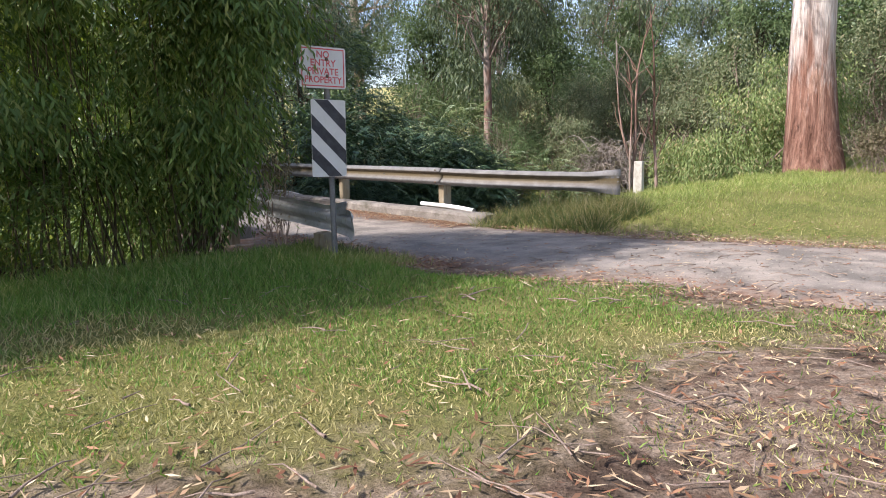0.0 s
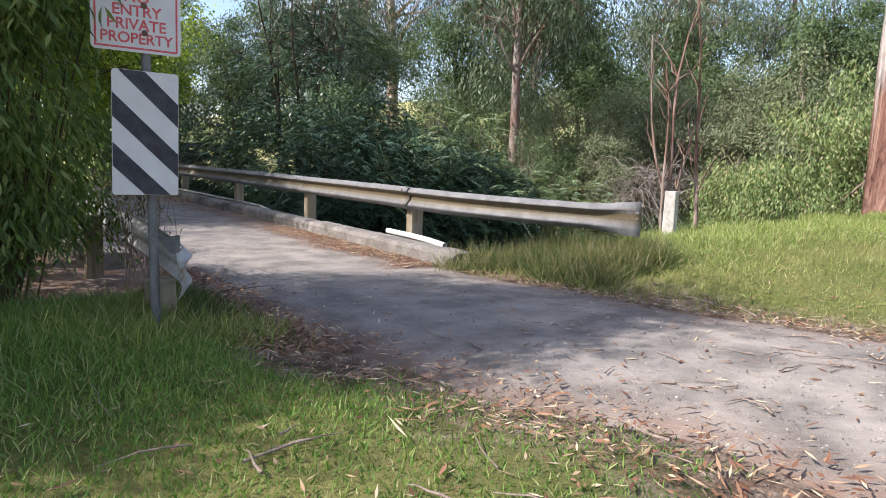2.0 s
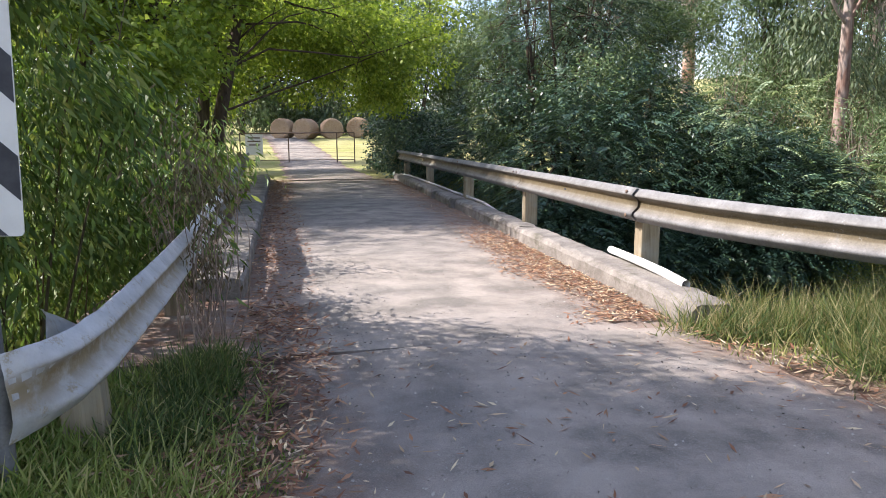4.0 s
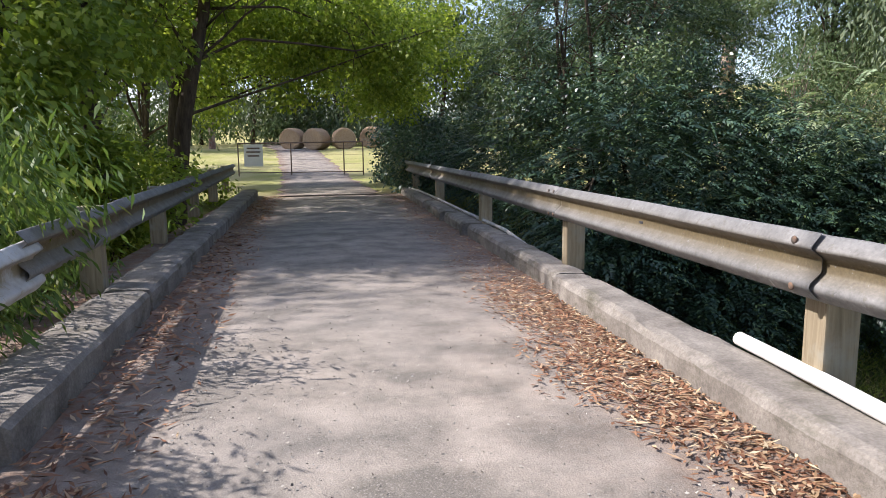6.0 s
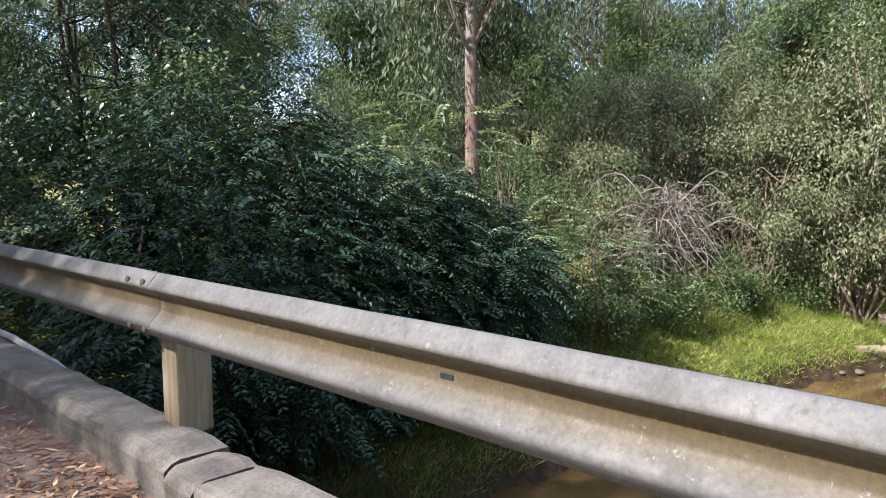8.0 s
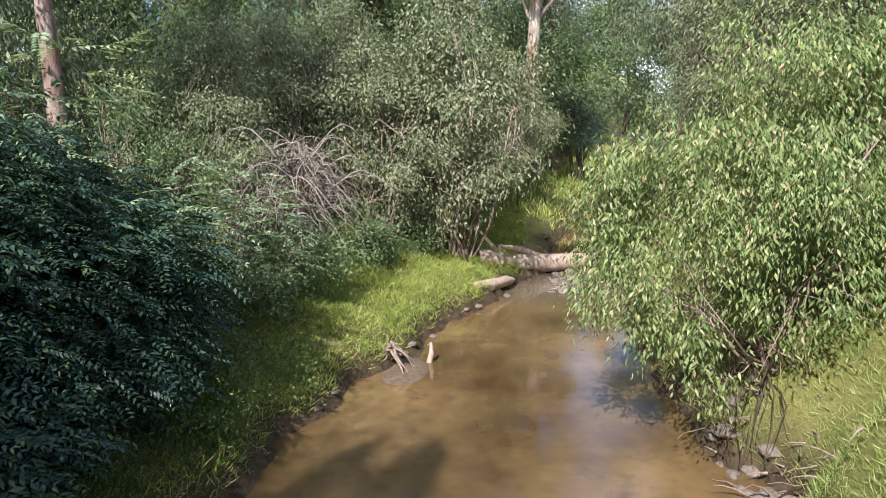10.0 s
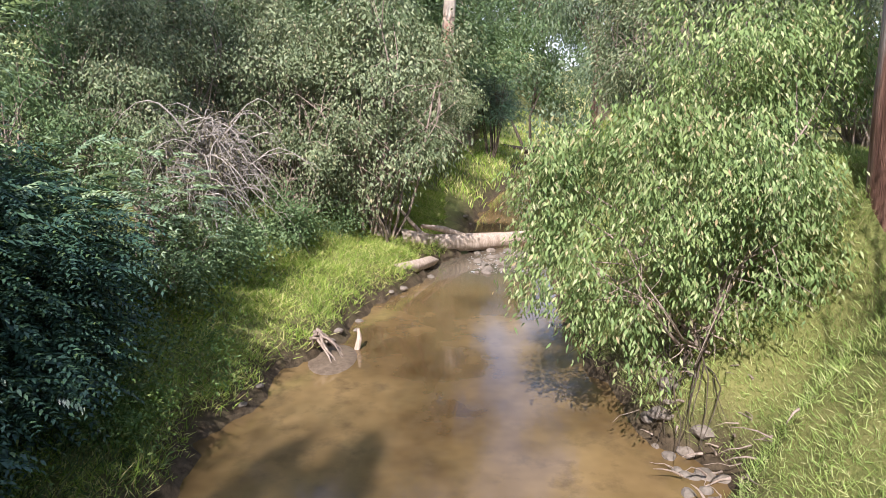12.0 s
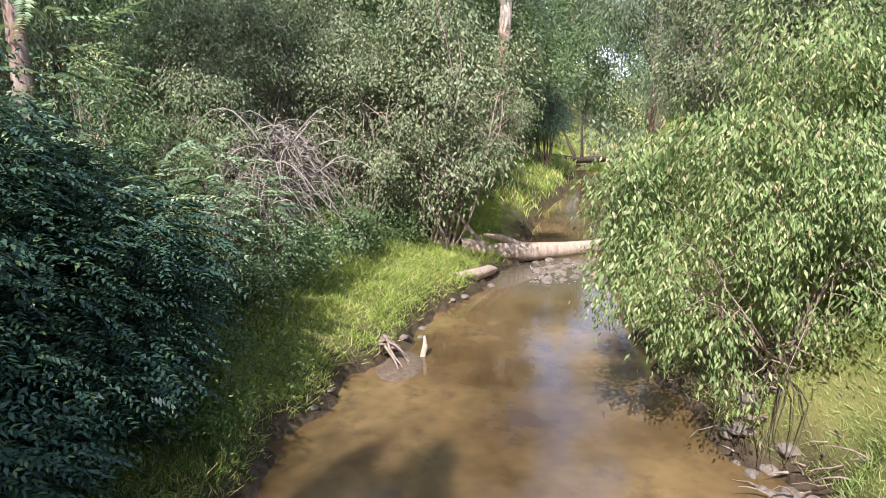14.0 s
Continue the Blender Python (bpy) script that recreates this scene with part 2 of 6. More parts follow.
k = Mat("galvanised_steel", 0.6, 0.35, 0.12)
n1 = k.noise(5, 7, 0.7)
n2 = k.noise(60, 5, 0.7)
col = k.ramp(n1, [(0.3, (0.125, 0.125, 0.123)), (0.7, (0.205, 0.203, 0.197))])
col = k.mix(k.grey(k.noise(22, 7, 0.75), 0.56, 0.66), col, (0.13, 0.123, 0.105))
col = k.mix(k.mix(1.0, k.attr("hollow"), k.grey(k.noise(7, 6, 0.7, k.stretch(1, 1, 0.4)), 0.1, 0.38), "MULTIPLY"), col, (0.125, 0.092, 0.04))
col = k.mix(k.grey(k.noise(26, 8, 0.8), 0.6, 0.68), col, (0.30, 0.30, 0.29))
col = k.mix(0.25, col, k.grey(n2, 0.25, 0.75), "OVERLAY")
k.color(col)
k.rough(k.ramp(n1, [(0.3, (0.75, 0.75, 0.75)), (0.7, (0.5, 0.5, 0.5))]))
k.bump(n2, 0.12, 0.003)
M["steel"] = k.m

k = Mat("scuffed_zinc", 0.65, 0.3, 0.1)
n1 = k.noise(6, 7, 0.7)
col = k.ramp(n1, [(0.3, (0.36, 0.365, 0.37)), (0.7, (0.56, 0.565, 0.56))])
col = k.mix(k.mix(1.0, k.attr("hollow"), k.grey(k.noise(9, 6, 0.7), 0.25, 0.55), "MULTIPLY"), col, (0.22, 0.165, 0.08))
col = k.mix(k.grey(k.noise(14, 6, 0.75), 0.56, 0.68), col, (0.30, 0.25, 0.16))
k.color(col)
k.bump(k.noise(9, 5, 0.6), 0.5, 0.02)
M["zinc"] = k.m

k = Mat("weathered_post", 0.85, 0.2)
gr = k.noise(18, 6, 0.65, k.stretch(1, 1, 0.07), 0.5)
col = k.ramp(gr, [(0.25, (0.14, 0.11, 0.07)), (0.55, (0.29, 0.24, 0.16)), (0.8, (0.42, 0.36, 0.26))])
col = k.mix(k.grey(k.noise(4, 5), 0.5, 0.7), col, (0.29, 0.275, 0.22))
k.color(col)
k.bump(gr, 0.5, 0.01)
M["post"] = k.m

k = Mat("white_post_paint", 0.7, 0.3)
k.color(k.mix(k.grey(k.noise(11, 6, 0.7), 0.45, 0.7), (0.46, 0.44, 0.38), (0.28, 0.25, 0.20)))
k.bump(k.noise(40, 5), 0.3, 0.005)
M["white_post"] = k.m

k = Mat("sign_white", 0.4, 0.5)
k.color(k.mix(k.mix(1.0, k.grey(k.noise(7, 6, 0.7), 0.4, 0.75), (0.5, 0.5, 0.5), "MULTIPLY"), (0.62, 0.62, 0.60), (0.47, 0.46, 0.43)))
M["sign_white"] = k.m
k = Mat("sign_red", 0.45, 0.4)
k.color(k.mix(k.grey(k.noise(30, 5), 0.4, 0.7), (0.55, 0.06, 0.07), (0.62, 0.16, 0.16)))
M["sign_red"] = k.m
k = Mat("sign_black", 0.5, 0.4)
k.color(k.mix(k.grey(k.noise(12, 5), 0.4, 0.7), (0.022, 0.024, 0.032), (0.05, 0.052, 0.06)))
M["sign_black"] = k.m
k = Mat("pvc_white", 0.45, 0.4)
k.color(k.mix(k.grey(k.noise(9, 5), 0.5, 0.75), (0.80, 0.80, 0.77), (0.58, 0.55, 0.48)))
M["pvc"] = k.m
k = Mat("hose_grey", 0.6, 0.3)
k.color(k.mix(k.grey(k.noise(9, 5), 0.4, 0.7), (0.32, 0.31, 0.29), (0.50, 0.48, 0.44)))
M["hose"] = k.m
k = Mat("hay", 0.9, 0.1)
h1 = k.noise(14, 6, 0.7, k.stretch(1, 1, 1), 1.0)
k.color(k.ramp(h1, [(0.3, (0.24, 0.15, 0.09)), (0.55, (0.42, 0.30, 0.19)), (0.8, (0.55, 0.43, 0.30))]))
k.bump(h1, 0.8, 0.05)
M["hay"] = k.m
k = Mat("rust_steel", 0.8, 0.3, 0.2)
k.color(k.mix(k.grey(k.noise(20, 5), 0.4, 0.65), (0.10, 0.085, 0.075), (0.20, 0.12, 0.075)))
M["rust"] = k.m
k = Mat("creek_stone", 0.8, 0.3)
k.color(k.mix(k.obrand(), k.ramp(k.noise(14, 5), [(0.3, (0.08, 0.065, 0.05)), (0.7, (0.20, 0.17, 0.14))]), k.ramp(k.noise(10, 5), [(0.3, (0.12, 0.095, 0.07)), (0.7, (0.27, 0.22, 0.18))])))
k.bump(k.noise(25, 5), 0.5, 0.02)
M["stone"] = k.m

k = Mat("wet_sand", 0.8, 0.3)
k.color(k.ramp(k.noise(9, 6, 0.7), [(0.3, (0.08, 0.055, 0.035)), (0.7, (0.17, 0.125, 0.085))]))
k.bump(k.noise(30, 5), 0.5, 0.02)
M["sand"] = k.m
# creek: turbid tea-brown water that mirrors the sky
k = Mat("creek_water", 0.045, 0.5)
bed = k.ramp(k.noise(0.45, 4, 0.6), [(0.3, (0.06, 0.035, 0.014)), (0.55, (0.15, 0.098, 0.042)), (0.75, (0.24, 0.16, 0.072))])
bed = k.mix(k.grey(k.noise(2.2, 5, 0.65), 0.5, 0.75), bed, (0.09, 0.06, 0.03))
k.color(k.mix(k.attr("shoal"), bed, (0.12, 0.10, 0.075)))
k.bump(k.mix(0.35, k.noise(5.0, 3, 0.5, k.stretch(0.6, 1.6, 1)), k.noise(16, 2, 0.5)), 0.06, 0.03)
M["water"] = k.m
k = Mat("riffle_foam", 0.3, 0.5)
k.color((0.5, 0.52, 0.52))
M["foam"] = k.m


# ---- mesh helpers ----
def mesh_quads(name, verts, quads, mat):
    me = bpy.data.meshes.new(name)
    verts = np.asarray(verts, np.float32)
    quads = np.asarray(quads, np.int32)
    me.vertices.add(len(verts))
    me.vertices.foreach_set("co", verts.ravel())
    me.loops.add(quads.size)
    me.loops.foreach_set("vertex_index", quads.ravel())
    me.polygons.add(len(quads))
    me.polygons.foreach_set("loop_start", np.arange(0, quads.size, quads.shape[1], dtype=np.int32))
    me.update(calc_edges=True)
    me.materials.append(mat)
    return me


def smooth(me):
    me.polygons.foreach_set("use_smooth", np.ones(len(me.polygons), bool))
    return me


def bm_mesh(name, bm, mat):
    me = bpy.data.meshes.new(name)
    bm.to_mesh(me)
    bm.free()
    me.materials.append(mat)
    return me


def part(name, data, parent, label="", m=None):
    ob = new(name, data)
    ob.parent = parent
    if m is not None:
        ob.matrix_local = m
    if label:
        ob["label"] = label
    return ob


def thing(name, m, label, category, group="", kind=""):
    ob = new(name)
    ob.matrix_world = m
    return tagged(ob, label, category, group, kind)


def box_bm(sx, sy, sz, bev=0.01, seg=2, z0=0.0):
    bm = bmesh.new()
    bmesh.ops.create_cube(bm, size=1)
    bmesh.ops.scale(bm, vec=(sx, sy, sz), verts=bm.verts)
    bmesh.ops.translate(bm, vec=(0, 0, sz / 2 + z0), verts=bm.verts)
    if bev:
        bmesh.ops.bevel(bm, geom=bm.edges[:], offset=bev, segments=seg, affect="EDGES", profile=0.6)
    return bm


def tube(points, radii, sides=7):
    """Vertices and quads of a tapered tube along points, closed by small end fans of quads."""
    p = np.asarray(points, float)
    n = len(p)
    r = np.broadcast_to(np.asarray(radii, float), (n,))
    d = np.gradient(p, axis=0)
    d /= np.linalg.norm(d, axis=1)[:, None] + 1e-9
    ref = np.where(np.abs(d[:, 2:3]) > 0.9, np.array([[1.0, 0, 0]]), np.array([[0, 0, 1.0]]))
    u = np.cross(d, ref)
    u /= np.linalg.norm(u, axis=1)[:, None] + 1e-9
    w = np.cross(d, u)
    a = np.arange(sides) * 2 * np.pi / sides
    v = p[:, None] + r[:, None, None] * (np.cos(a)[None, :, None] * u[:, None] + np.sin(a)[None, :, None] * w[:, None])
    v = v.reshape(-1, 3)
    i = np.arange(n - 1)[:, None] * sides
    j = np.arange(sides)[None]
    k2 = (j + 1) % sides
    q = np.stack([i + j, i + k2, i + sides + k2, i + sides + j], -1).reshape(-1, 4)
    return v, q


def tubes(name, items, mat, sides=7):
    """One mesh out of several tubes (points, radii)."""
    vs, qs, o = [], [], 0
    for pts, rad in items:
        v, q = tube(pts, rad, sides)
        vs.append(v)
        qs.append(q + o)
        o += len(v)
    return smooth(mesh_quads(name, np.concatenate(vs), np.concatenate(qs), mat))


def limb(a, b, sag=0.1, n=6, wob=0.06, rng=RNG):
    a, b = np.array(a, float), np.array(b, float)
    t = np.linspace(0, 1, n)[:, None]
    p = a + (b - a) * t
    length = np.linalg.norm(b - a)
    p[:, 2] += sag * length * np.sin(np.pi * t[:, 0])
    for k0 in (1, 2, 3):
        p += np.sin(np.pi * k0 * t) * rng.normal(0, wob * length * 0.13 / k0, 3)
    return p


def unit(v):
    return v / (np.linalg.norm(v, axis=-1, keepdims=True) + 1e-9)


def leaf_quads(name, p, d, nrm, length, width, mat, fold=0.12):
    """Leaves as bent quads: base p, axis d, face normal nrm."""
    d = unit(d)
    s = unit(np.cross(nrm, d))
    up = np.cross(d, s)
    L = np.broadcast_to(np.asarray(length, float), (len(p),))[:, None]
    W = np.broadcast_to(np.asarray(width, float), (len(p),))[:, None]
    mid = p + d * L * 0.42
    tip = p + d * L - up * L * fold
    v = np.stack([p, mid + s * W * 0.5 + up * W * 0.12, tip, mid - s * W * 0.5 + up * W * 0.12], 1).reshape(-1, 3)
    q = np.arange(len(v)).reshape(-1, 4)
    return mesh_quads(name, v, q, mat)


def lumps(ells, clumps, rng, shell=0.5):
    """Clump centres spread through ellipsoids (cx, cy, cz, rx, ry, rz, weight) with a ragged outline, and the way outward."""
    w = np.array([e[6] for e in ells], float)
    which = rng.choice(len(ells), clumps, p=w / w.sum())
    e = np.array(ells)[which]
    d = unit(rng.normal(size=(clumps, 3)))
    lump = 1 + 0.22 * np.sin(d[:, 0] * 5 + e[:, 0]) * np.sin(d[:, 1] * 5 + e[:, 1] * 2) + rng.normal(0, 0.09, clumps)
    r = (shell + (1 - shell) * rng.random(clumps) ** 0.6) * lump
    return e[:, :3] + d * e[:, 3:6] * r[:, None], d


def crown(name, ells, clumps, per, spread, length, width, mat, seed, droop=0.4, shell=0.5, flat=0.7, lobe=2.6):
    """A crown of leaf clumps; droop 0 spreads the leaves, 1 lets them hang."""
    rng = np.random.default_rng(seed)
    lc, lout = lumps(ells, max(5, clumps // 15), rng, shell)
    pick = rng.integers(len(lc), size=clumps)
    way = unit(rng.normal(size=(clumps, 3)))
    size = spread * lobe * rng.uniform(0.6, 1.5, len(lc))[pick]
    c = lc[pick] + way * (size * rng.random(clumps) ** 0.5)[:, None] * np.array([1, 1, 0.75])
    out = unit(lout[pick] + way * 0.7)
    n = clumps * per
    off = rng.normal(0, 1, (n, 3)) * spread * np.array([1, 1, flat])
    p = np.repeat(c, per, 0) + off
    d = np.repeat(out, per, 0) * 0.5 + unit(rng.normal(size=(n, 3))) * 0.8
    d[:, 2] = d[:, 2] * (1 - droop) - droop * 1.3
    nrm = unit(rng.normal(size=(n, 3)) * 0.6 + np.array([0, 0, 1.0]) * (1 - 0.6 * droop) + np.repeat(out, per, 0) * 0.4)
    L = length * rng.uniform(0.6, 1.25, n)
    return leaf_quads(name, p, d, nrm, L, L * (width / length), mat)


def sprays(name, ells, count, mat, seed, reach=0.6, pairs=8, leaflet=0.10, shell=0.5, sink=0.25):
    """Feathery compound leaves: leaflets in pairs along drooping stalks, held flat in tiers."""
    rng = np.random.default_rng(seed)
    c, out = lumps(ells, count, rng, shell)
    ax = out.copy()
    ax[:, 2] = ax[:, 2] * 0.25 - sink + rng.normal(0, 0.12, count)
    ax = unit(ax + rng.normal(0, 0.6, (count, 3)) * np.array([1, 1, 0.35]))
    upv = unit(np.array([[0, 0, 1.0]]) + rng.normal(0, 0.22, (count, 3)))
    sd = unit(np.cross(upv, ax))
    R = reach * rng.uniform(0.6, 1.3, count)
    ps, ds, ns, ls = [], [], [], []
    for i in range(pairs):
        f = (i + 0.6) / pairs
        base = c + ax * (R * f)[:, None] - np.array([0, 0, 1.0]) * (R * 0.25 * f * f)[:, None]
        for s in (1, -1):
            ps.append(base)
            ds.append(sd * s + ax * (0.55 + 0.3 * f) + rng.normal(0, 0.1, (count, 3)))
            ns.append(upv + rng.normal(0, 0.2, (count, 3)))
            ls.append(leaflet * (1.15 - 0.45 * f) * rng.uniform(0.8, 1.2, count))
    L = np.concatenate(ls)
    return leaf_quads(name, np.concatenate(ps), np.concatenate(ds), np.concatenate(ns), L, L * 0.42, mat, 0.2)


def blades(name, x, y, h, width, mat, seed, lean=0.35, zoff=-0.01):
    """Grass blades standing on the ground."""
    rng = np.random.default_rng(seed)
    n = len(x)
    p = np.stack([x, y, height(x, y) + zoff], 1)
    d = np.stack([rng.normal(0, lean, n), rng.normal(0, lean, n), np.ones(n)], 1)
    a = rng.uniform(0, 2 * np.pi, n)
    nrm = np.stack([np.cos(a), np.sin(a), np.full(n, 0.2)], 1)
    return leaf_quads(name, p, d, nrm, h, width, mat, 0.25)


def fallen(name, x, y, z, length, width, mat, seed, lift=0.25):
    """Dead leaves and strips lying about."""
    rng = np.random.default_rng(seed)
    n = len(x)
    a = rng.uniform(0, 2 * np.pi, n)
    d = np.stack([np.cos(a), np.sin(a), rng.normal(0.05, lift * 0.5, n)], 1)
    nrm = np.stack([rng.normal(0, lift, n), rng.normal(0, lift, n), np.ones(n)], 1)
    L = length * rng.uniform(0.45, 1.5, n)
    p = np.stack([x, y, z + rng.uniform(0.004, 0.02, n)], 1)
    return leaf_quads(name, p, d, nrm, L, width * rng.uniform(0.6, 1.4, n), mat, -0.06)


# ---- ground ----
def sstep(a, b, x):
    t = np.clip((x - a) / (b - a), 0, 1)
    return t * t * (3 - 2 * t)


def vnoise(x, y, s, seed=0):
    x, y = x * s + seed * 17.3, y * s + seed * 9.1
    return (np.sin(x * 1.7 + 1.3 * np.sin(y * 1.1)) + np.sin(y * 1.9 + 1.7 * np.sin(x * 0.8)) + np.sin((x + y) * 1.3 + 0.7)) / 3


CX = [-200, -30, 4, 9, 12, 16, 17.5, 19, 20, 23.5, 26.6, 30, 39, 48, 63, 80, 110, 200]
SOUTH = [0, 8.0, 11.6, 11.8, 11.3, 10.65, 11.1, 11.4, 11.4, 11.3, 11.1, 10.6, 8.8, 6.2, 3.6, 0.4, -8, -30]
NORTH = [6, 14.0, 17.3, 17.4, 17.4, 17.15, 16.98, 16.75, 16.35, 15.4, 14.4, 13.4, 12.3, 10.1, 8.0, 5.2, -3, -24]
WATER_Z = -3.1


def road_mid(y):
    return np.interp(y, [-60, -14, -8, -4, -1, 1.5, 4, 6.5, 10, 28, 40, 60, 90], [60, 30, 18.5, 13, 10.2, 8.75, 7.55, 7.05, 6.75, 6.25, 5.6, 3.8, -2])


def height(x, y):
    x, y = np.asarray(x, float), np.asarray(y, float)
    ys, yn = np.interp(x, CX, SOUTH), np.interp(x, CX, NORTH)
    rough = 0.05 * vnoise(x, y, 0.9) + 0.03 * vnoise(x, y, 2.3, 2)
    wob = 0.28 * vnoise(x, y * 0.3, 1.6, 3) + 0.14 * vnoise(x, y * 0.3, 4.3, 4)
    dn, ds = y - yn + wob, ys - y + wob
    north = np.interp(dn, [0, 0.25, 0.9, 3, 6, 10, 22, 40, 70, 160], [-3.12, -2.72, -2.4, -1.7, -0.7, -0.02, 0.0, 1.15, 1.9, 4.0])
    mound = 0.12 + 0.3 * sstep(8.9, 11.5, x) * sstep(2.0, 8.5, y) + 0.25 * sstep(11.5, 20, x)
    south = np.interp(ds, [0, 0.3, 1.0, 1.7, 2.4], [-3.12, -2.6, -1.6, -0.6, 0.0]) + mound * sstep(1.3, 2.5, ds)
    bed = WATER_Z - 0.05 - 0.5 * np.clip(np.minimum(-dn, -ds), 0, 1.2)
    z = np.where(dn > 0, north, np.where(ds > 0, south, bed))
    z = z + rough * np.where((dn > 0.2) | (ds > 0.2), 1.0, 0.2)
    far = sstep(62, 130, x) * sstep(0, 14, np.where(dn > 0, dn, ds))
    z = z + far * 9.0
    z = z + sstep(60, 260, np.hypot(x - 8, y - 12)) * 6 * (np.maximum(dn, ds) > 0)
    # the road bench
    rm = road_mid(y)
    on = 1 - sstep(1.6, 2.9, np.abs(x - rm))
    on = on * np.where((y > 9.7) & (y < 27.5), 0, 1)
    lvl = np.where(y < 9.7, 0.12 * sstep(9.0, 4.0, y), np.interp(y, [27, 38, 60, 120], [0, 0, 1.2, 3.0])) - 0.03
    return z * (1 - on) + lvl * on


def axis(lo, hi, step, far, grow):
    core = np.arange(lo, hi + step / 2, step)
    out, d = [], step
    while not out or out[-1] < far:
        d *= grow
        out.append((out[-1] if out else 0) + d)
    out = np.array(out)
    return np.concatenate([lo - out[::-1], core, hi + out])


gx, gy = axis(-8, 34, 0.3, 1500, 1.12), axis(-4, 30, 0.3, 1500, 1.12)
GX, GY = np.meshgrid(gx, gy)
gz = height(GX, GY)
gi = np.arange(GX.size).reshape(GX.shape)
gq = np.stack([gi[:-1, :-1], gi[:-1, 1:], gi[1:, 1:], gi[1:, :-1]], -1).reshape(-1, 4)
gme = smooth(mesh_quads("ground", np.stack([GX.ravel(), GY.ravel(), gz.ravel()], 1), gq, M["ground"]))


def dirt_amount(x, y):
    a = sstep(0.35, -0.55, y - (4.05 - 0.13 * x) + 0.4 * vnoise(x, y, 1.4, 5) + 0.3 * vnoise(x, y, 3.7, 15))
    b = sstep(2.4, 1.75, np.abs(x - road_mid(y)) + 0.25 * vnoise(x, y, 2.0, 6))
    return np.clip(np.maximum(a, b) * sstep(-7, -3, y + 0 * x) + 0.4 * sstep(-3, -7, y + 0 * x), 0, 1)


ys_, yn_ = np.interp(GX, CX, SOUTH), np.interp(GX, CX, NORTH)
for nm, val in (("dirt", dirt_amount(GX, GY) * (GY < 10) + 0.9 * (np.abs(GX - road_mid(GY)) < 2.2) * (GY > 27)),
                ("mud", sstep(-2.35, -2.8, gz) * (GX < 70)),
                ("paddock", np.maximum(sstep(9, 14, GY - yn_), sstep(45, 70, GX)) * 1.0)):
    at = gme.attributes.new(nm, "FLOAT", "POINT")
    at.data.foreach_set("value", np.asarray(val, np.float32).ravel())
ground = new("ground", gme)
tagged(ground, "grassy creek flat with leaf litter, bare dirt and muddy creek banks", "ground", kind="structure")

# creek surface
wx = np.linspace(-60, 150, 420)
rows_w = []
for f in np.linspace(-0.25, 1.25, 25):
    rows_w.append(np.stack([wx, np.interp(wx, CX, SOUTH) * (1 - f) + np.interp(wx, CX, NORTH) * f, np.full_like(wx, WATER_Z)], 1))
wv = np.concatenate(rows_w)
ii = np.arange(len(wv)).reshape(25, -1)
wq = np.stack([ii[:-1, :-1], ii[:-1, 1:], ii[1:, 1:], ii[1:, :-1]], -1).reshape(-1, 4)
wme = smooth(mesh_quads("creek_water", wv, wq, M["water"]))
at = wme.attributes.new("shoal", "FLOAT", "POINT")
at.data.foreach_set("value", (sstep(24.5, 27, wv[:, 0]) * sstep(31, 29, wv[:, 0]) * 0.8).astype(np.float32))
tagged(new("creek_water", wme), "shallow tea-brown creek water between grassy banks", "creek", kind="structure")

# road: approach, bridge deck surface and the lane beyond, one strip each
def road_strip(name, y0, y1, half, lift, label):
    ys = np.arange(y0, y1 + 0.01, 0.2)
    us = np.linspace(-1, 1, 25)
    m = road_mid(ys)
    tang = np.gradient(m, ys)
    nx, ny = 1 / np.sqrt(1 + tang**2), -tang / np.sqrt(1 + tang**2)
    wob_l = half + 0.14 * vnoise(ys, ys * 0, 1.9, 8) + 0.07 * vnoise(ys, ys * 0, 5.5, 9)
    wob_r = half + 0.14 * vnoise(ys, ys * 0, 1.7, 10) + 0.07 * vnoise(ys, ys * 0, 6.1, 11)
    V = []
    for u in us:
        w = np.where(u < 0, wob_l, wob_r) * u
        X, Y = m + nx * w, ys + ny * w
        Z = height(m, ys) + lift - 0.035 * u**4 - 0.02 * (abs(u) > 0.99) + 0.006 * vnoise(X, Y, 3.0)
        V.append(np.stack([X, Y, Z], 1))
    V = np.concatenate(V)
    ii = np.arange(len(V)).reshape(25, -1)
    q = np.stack([ii[:-1, :-1], ii[:-1, 1:], ii[1:, 1:], ii[1:, :-1]], -1).reshape(-1, 4)[:, ::-1]
    me = smooth(mesh_quads(name, V, q, M["road"]))
    a = me.attributes.new("dust", "FLOAT", "POINT")
    a.data.foreach_set("value", np.repeat(np.abs(us) ** 5, len(ys)).astype(np.float32))
    return tagged(new(name, me), label, "road", kind="structure")


road_strip("road", -40, 9.75, 1.5, 0.055, "worn grey gravel-topped lane with ragged leaf-strewn edges")
road_strip("road", 27.4, 75, 1.45, 0.055, "gravel lane running on to a farm gate")


def left_kerb_x(y):
    return 4.78 - 0.04 * (y - 16)


